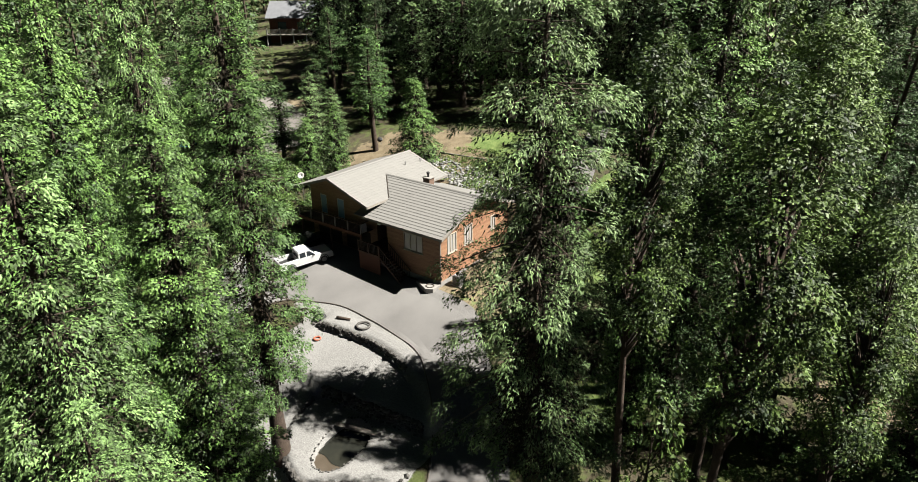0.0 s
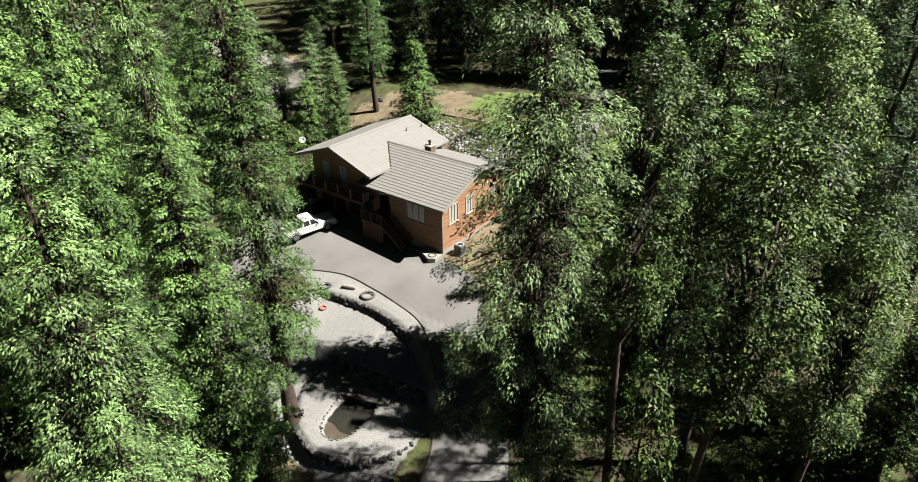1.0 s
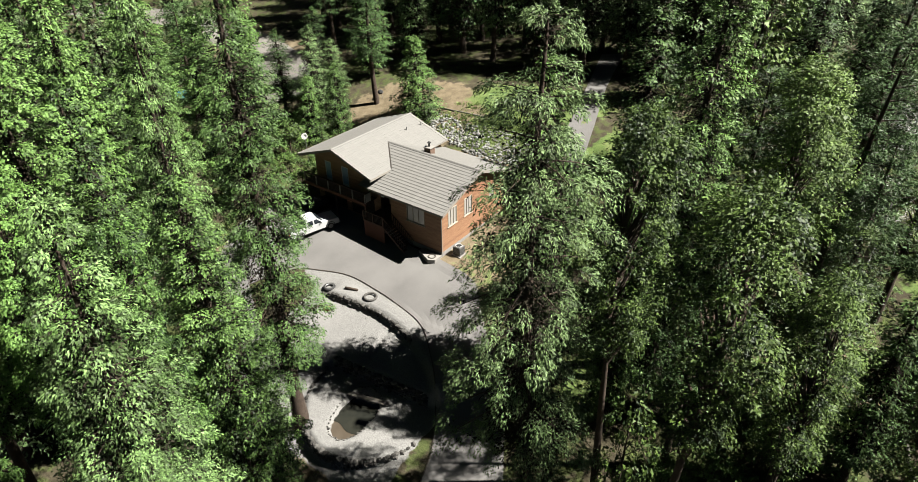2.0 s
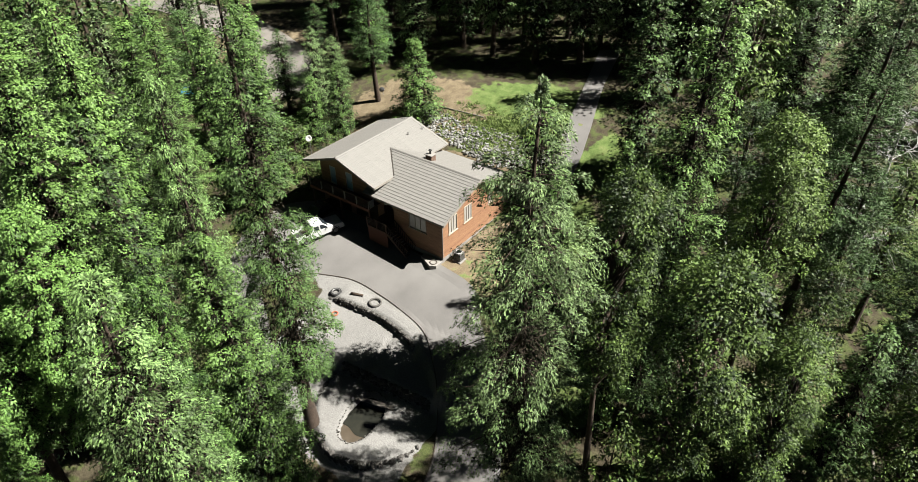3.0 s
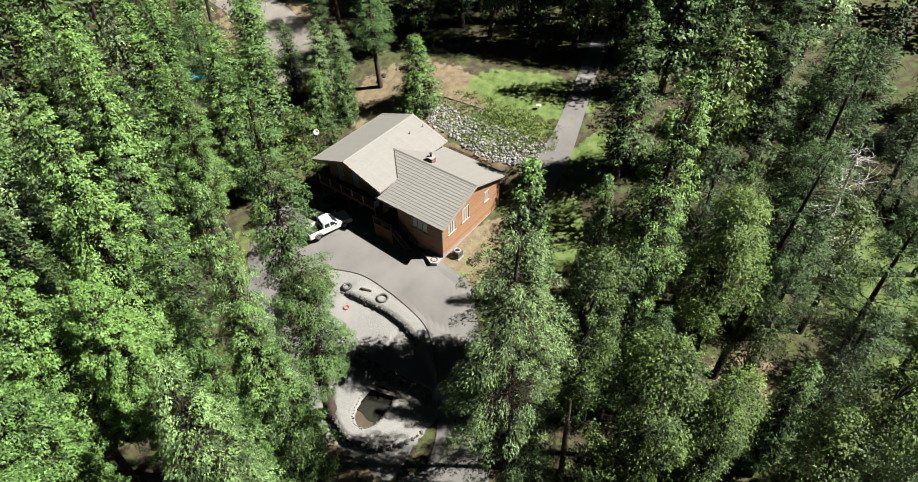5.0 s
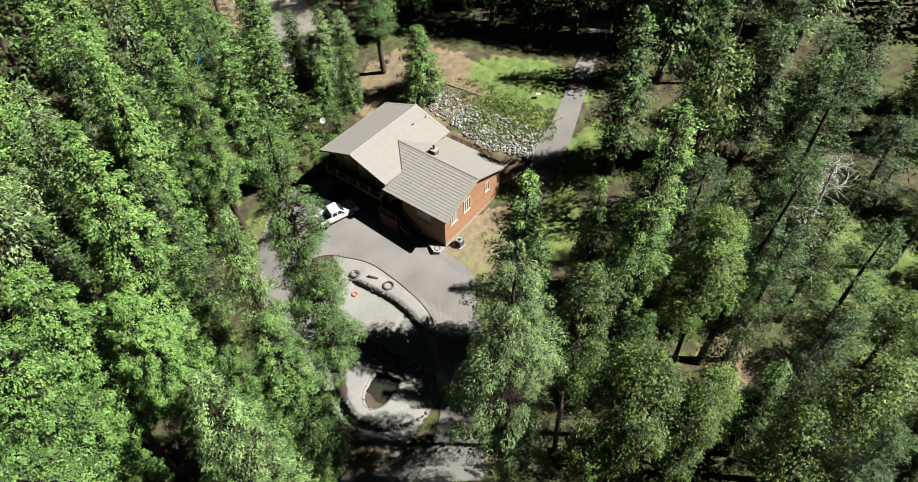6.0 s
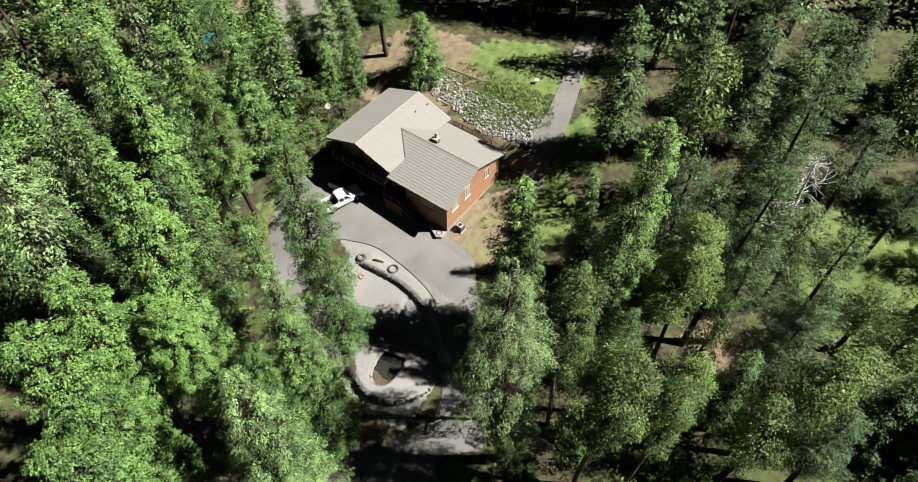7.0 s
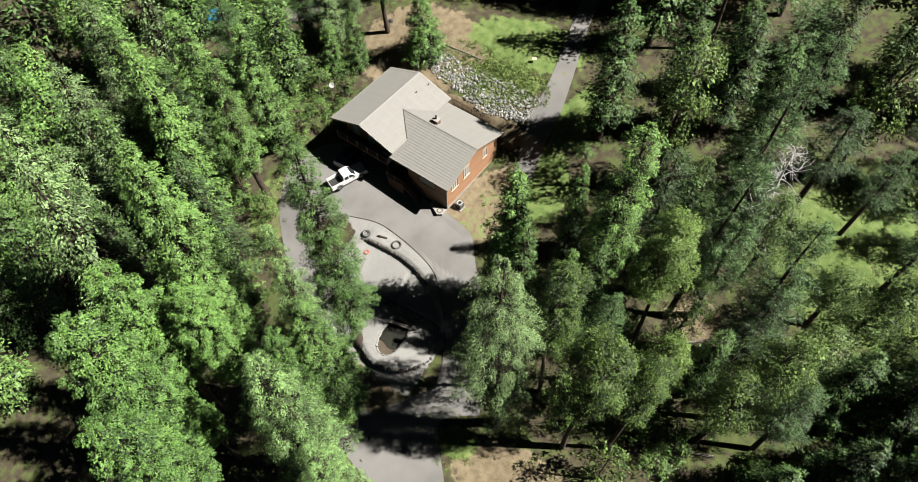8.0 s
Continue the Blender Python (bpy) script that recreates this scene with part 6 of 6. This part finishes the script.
for row in (
    (PINE_C, 27.9, 2.9, 23.0, 3.0), (BUSH_B, 22.8, -12.0, 6.6, 1.7), (BUSH_A, 27.0, -9.0, 1.4, 1.8), (BUSH_A, 24.5, -13.0, 0.6, 1.6), (BUSH_A, 29.0, -6.0, 1.2, 1.8), (BUSH_B, 33.0, -3.0, 3.0, 1.6),
    (BUSH_A, 3.5, -2.6 + 12, 2.0, 0.7), (BUSH_B, -22.5, 7.0, 5.0, 1.6), (BUSH_A, -21.0, 4.6, 2.6, 1.5), (BUSH_A, -23.5, 2.8, 2.6, 2.0), (BUSH_B, -25.5, 5.0, 5.2, 1.8), (BUSH_A, -28.0, 7.0, 4.4, 2.2), (BUSH_B, -20.2, 1.6, 3.6, 1.5), (BUSH_A, -26.0, 0.5, 2.2, 2.2), (BUSH_B, -23.0, -1.5, 3.2, 1.7), (BUSH_A, -19.8, 7.8, 2.8, 1.3), (BUSH_A, -28.5, 3.2, 3.0, 2.4), (BUSH_B, -21.5, -4.5, 2.0, 1.4), (BUSH_B, -24.0, -12.0, 2.4, 1.8), (BUSH_A, -22.0, -13.5, 0.4, 1.6), (BUSH_B, -18.6, -12.6, 2.2, 1.5), (BUSH_A, -17.0, -9.0, 0.6, 1.3), (CEDAR_B, -25.6, -9.4, 10.5, 2.0), (BUSH_B, -12.5, -21.0, 1.5, 1.8), (BUSH_A, -8.0, -28.5, -4.4, 1.8), (BUSH_B, -3.5, -33.0, -3.0, 1.6),
    (BUSH_A, -20.6, -6.6, 0.8, 1.2), (BUSH_B, -16.0, -15.4, 1.4, 1.6), (BUSH_A, 31.5, -9.0, 0.8, 1.8), (BUSH_A, 35.0, -9.0, 1.0, 2.0), (BUSH_A, 24.0, 3.5, 2.0, 1.6), (BUSH_A, 9.5, 15.0, 3.8, 1.4),
):
    plant(*row)

# bushes and saplings of the understorey on the sunny slope
bush_rng = random.Random(31)
for _ in range(60):
    x, y = bush_rng.uniform(17, 54), bush_rng.uniform(-11, 33)
    if x > 20 + 0.2 * (y + 10):
        small = bush_rng.random() < 0.65
        plant(BUSH_A if small else BUSH_B, x, y, hz(x, y) + (bush_rng.uniform(1.2, 2.6) if small else bush_rng.uniform(3.0, 5.5)), bush_rng.uniform(1.2, 2.2), group="bushes of the understorey")

CLEAR = ((-7, 2, 15.5, 10.5), (-2, -13, 13, 8.5), (8, -17, 9, 9), (-6, 25, 12.5, 8.5), (-16, 17, 10, 8), (3, 14, 4.5, 18), (9, 8, 5, 7), (13, -24, 6, 8), (20, -36, 7, 10), (-48, 21, 17, 5), (-75, 24, 30, 4.5),
         (43, 17, 10, 8), (54, 22.5, 12, 6.5), (36, 11, 5, 5), (-19, -9, 3.2, 5), (16, -4, 3.5, 6), (23.5, -7, 3.5, 4), (-68, 36, 9, 12), (-88, 58, 11, 9), (-44.5, 5.5, 5, 6), (15, 9, 5.5, 7), (-14, -14, 4.5, 4.5), (-23, -1, 7.5, 8.5))


def is_clear(x, y):
    # trees left out along the camera's sight line to the far road and house
    d = math.hypot(x - 30, y + 37)
    b = math.degrees(math.atan2(30 - x, y + 37))
    if (60 < d < 112 and 50.6 < b < 55.6) or (90 < d < 175 and 48.6 < b < 54.4):
        return True
    return any(((x - a) / c) ** 2 + ((y - b) / d) ** 2 < 1 for a, b, c, d in CLEAR)


def scatter(n, x0, x1, y0, y1, gap, kinds, tall, rad, seed, taken, keep=lambda x, y: True):
    rng = random.Random(seed)
    for _ in range(n):
        x, y = rng.uniform(x0, x1), rng.uniform(y0, y1)
        if is_clear(x, y) or not keep(x, y) or any((x - a) ** 2 + (y - b) ** 2 < gap * gap for a, b in taken):
            continue
        if (x - 30) ** 2 + (y + 37) ** 2 < 30 ** 2 or y < -50 - (22 + x) * 0.7:
            continue
        taken.append((x, y))
        plant(rng.choice(kinds), x, y, hz(x, y) + rng.uniform(*tall), rng.uniform(*rad))


taken = list(PLANTED)
scatter(900, -62, -9, -48, 12, 5.6, (WOOD_CEDAR, WOOD_CEDAR, WOOD_CEDAR_B, WOOD_CEDAR_B, WOOD_FIR, WOOD_FIR_B), (11, 17), (2.8, 3.8), 1, taken,
        keep=lambda x, y: x < -24 or (x < -14 and y > -12))
# unseen tall firs beyond the right edge, added only to block the sun
scatter(300, 49, 78, -16, 18, 4.8, (WOOD_FIR, WOOD_FIR), (25, 33), (3.2, 4.2), 12, taken)
scatter(400, 19, 50, -13, 11, 3.8, (PINE_B, OAK_B, PINE_A, FIR_B), (11, 17), (1.7, 2.4), 21, taken)
scatter(500, 14, 66, -14, 44, 5.2, (WOOD_PINE, WOOD_PINE_B, WOOD_FIR, WOOD_OAK, WOOD_FIR), (14, 21), (2.4, 3.2), 2, taken)
scatter(1000, -62, 20, 32.5, 62, 4.4, (WOOD_FIR, WOOD_FIR, WOOD_PINE, WOOD_FIR_B, WOOD_FIR_B), (18, 26), (3.0, 3.8), 3, taken)
scatter(200, -62, -24, 8, 34, 4.6, (WOOD_FIR_B, WOOD_PINE_B, WOOD_CEDAR_B, WOOD_PINE), (12, 22), (2.6, 3.4), 4, taken)


def far_woods():
    """The woods beyond, too far off to tell tree from tree: crowns of coarse sprays on bare trunks, in two meshes."""
    r = np.random.default_rng(8)
    rng = random.Random(8)
    P, W, U, L, D = [], [], [], [], []
    tv, tf = [], []
    spots = []
    for _ in range(5200):
        x, y = rng.uniform(-290, 120), rng.uniform(-60, 260)
        if x > -62 and y < 60 and x < 66:
            continue
        dist = math.hypot(x - 30, y + 37)
        g = 5.0 if dist < 150 else 7.0
        if is_clear(x, y) or dist > 330 or any(abs(x - a) < g and (x - a) ** 2 + (y - b) ** 2 < g * g for a, b in spots):
            continue
        b = math.degrees(math.atan2(-(x - 30), y + 37))
        if b < -8 or b > 84:
            continue
        spots.append((x, y))
        h, R = rng.uniform(17, 27), rng.uniform(2.8, 4.0)
        z0 = hz(x, y) - 0.2
        tube_arrays(tv, tf, [(x, y, z0), (x, y, z0 + h * 0.5), (x, y, z0 + h)], [0.36, 0.22, 0.04], 5)
        n = 620 if dist < 150 else 380
        u = r.uniform(0, 1, n) ** 1.25
        a = r.uniform(0, 6.283, n)
        # boughs gather in tiers
        a = np.round(a * 2.2 + np.floor(u * 16) * 1.7) / 2.2 + r.normal(0, 0.17, n)
        rr = R * ((1 - u) ** 0.75 * np.minimum(1, 0.6 + 2 * u) + 0.04) * r.uniform(0.35, 1.1, n) ** 0.6
        z = z0 + h * (0.14 + 0.86 * u) - 0.25 * rr
        P.append(np.stack([x + rr * np.cos(a), y + rr * np.sin(a), z], 1))
        W.append(np.stack([np.cos(a), np.sin(a), r.normal(-0.3, 0.4, n)], 1) + r.normal(0, 0.3, (n, 3)))
        U.append(r.normal(0, 0.4, (n, 3)) + np.stack([0.75 * np.cos(a), 0.75 * np.sin(a), np.ones(n)], 1))
        q = r.uniform(0.7, 1.3, n) * (0.85 if dist < 150 else 1.1)
        L.append(q)
        D.append(q * r.uniform(0.4, 0.6, n))
    c = blades(np.concatenate(P), np.concatenate(W), np.concatenate(U), np.concatenate(L), np.concatenate(D))
    tagged(new("far_woods", quads_to_mesh("far_woods", c, FIR)), "dense green crowns of the far conifer woods", "woods", kind="stuff")
    tagged(raw("far_trunks", tv, tf, BARK, smooth=True), "dark trunks of the far conifer woods", "woods", kind="stuff")
    return len(spots)


far_woods()


def tufts():
    """Weeds and dry grass in clumps on the bank, the lawn's edge and the sunny forest floor."""
    r = np.random.default_rng(77)
    spots = []
    for cx, cy, rx, ry, n in ((-8.5, 17.4, 8.5, 2.6, 420), (-3.5, 19.0, 5.5, 2.6, 420), (-6, 20.5, 8, 2.0, 200), (5, 6, 3, 6, 60), (19, -4, 4, 7, 110), (30, 4, 8, 10, 260), (42, 17, 12, 8, 260), (26, -13, 9, 6, 160), (-19, -9, 3, 6, 60), (-22, 4, 3, 4, 50), (16, -20.5, 4, 3, 60), (2, -21.5, 5, 1.6, 30)):
        a, q = r.uniform(0, 6.283, n), np.sqrt(r.uniform(0, 1, n))
        spots.append(np.stack([cx + rx * q * np.cos(a), cy + ry * q * np.sin(a)], 1))
    S = np.concatenate(spots)
    k = 16
    P = np.repeat(np.concatenate([S, height(S[:, 0], S[:, 1])[:, None]], 1), k, 0)
    size = np.repeat(r.uniform(0.12, 0.42, len(S)), k)
    n = len(P)
    P = P + r.normal(0, 1, (n, 3)) * size[:, None] * np.array([0.5, 0.5, 0.0])
    way = r.normal(0, 0.8, (n, 3)) + np.array([0, 0, 0.7])
    c = blades(P, way, r.normal(0, 1, (n, 3)), size * r.uniform(0.6, 1.2, n), size * 0.28)
    tagged(new("weeds", quads_to_mesh("weeds", c, DRYGRASS)), "tufts of dry grass and weeds on the slopes", "grass", kind="stuff")


tufts()
log((33.5, -9.5), (38.5, -7.2), 0.16, "fallen_log", "pale fallen log on the forest floor")
log((30.5, 1.0), (33.8, 3.8), 0.13, "fallen_log", "pale fallen log on the forest floor")
log((37.0, -3.0), (36.0, 1.5), 0.12, "fallen_log", "pale fallen log on the forest floor")
log((-4.5, -31.5), (-7.5, -29.0), 0.22, "fallen_log", "pale fallen log on the forest floor")


# kinds that stand nowhere are taken away again
for unused in [k for k in TREE_KINDS if k not in used]:
    for o in (*unused.children_recursive, unused):
        bpy.data.objects.remove(o)
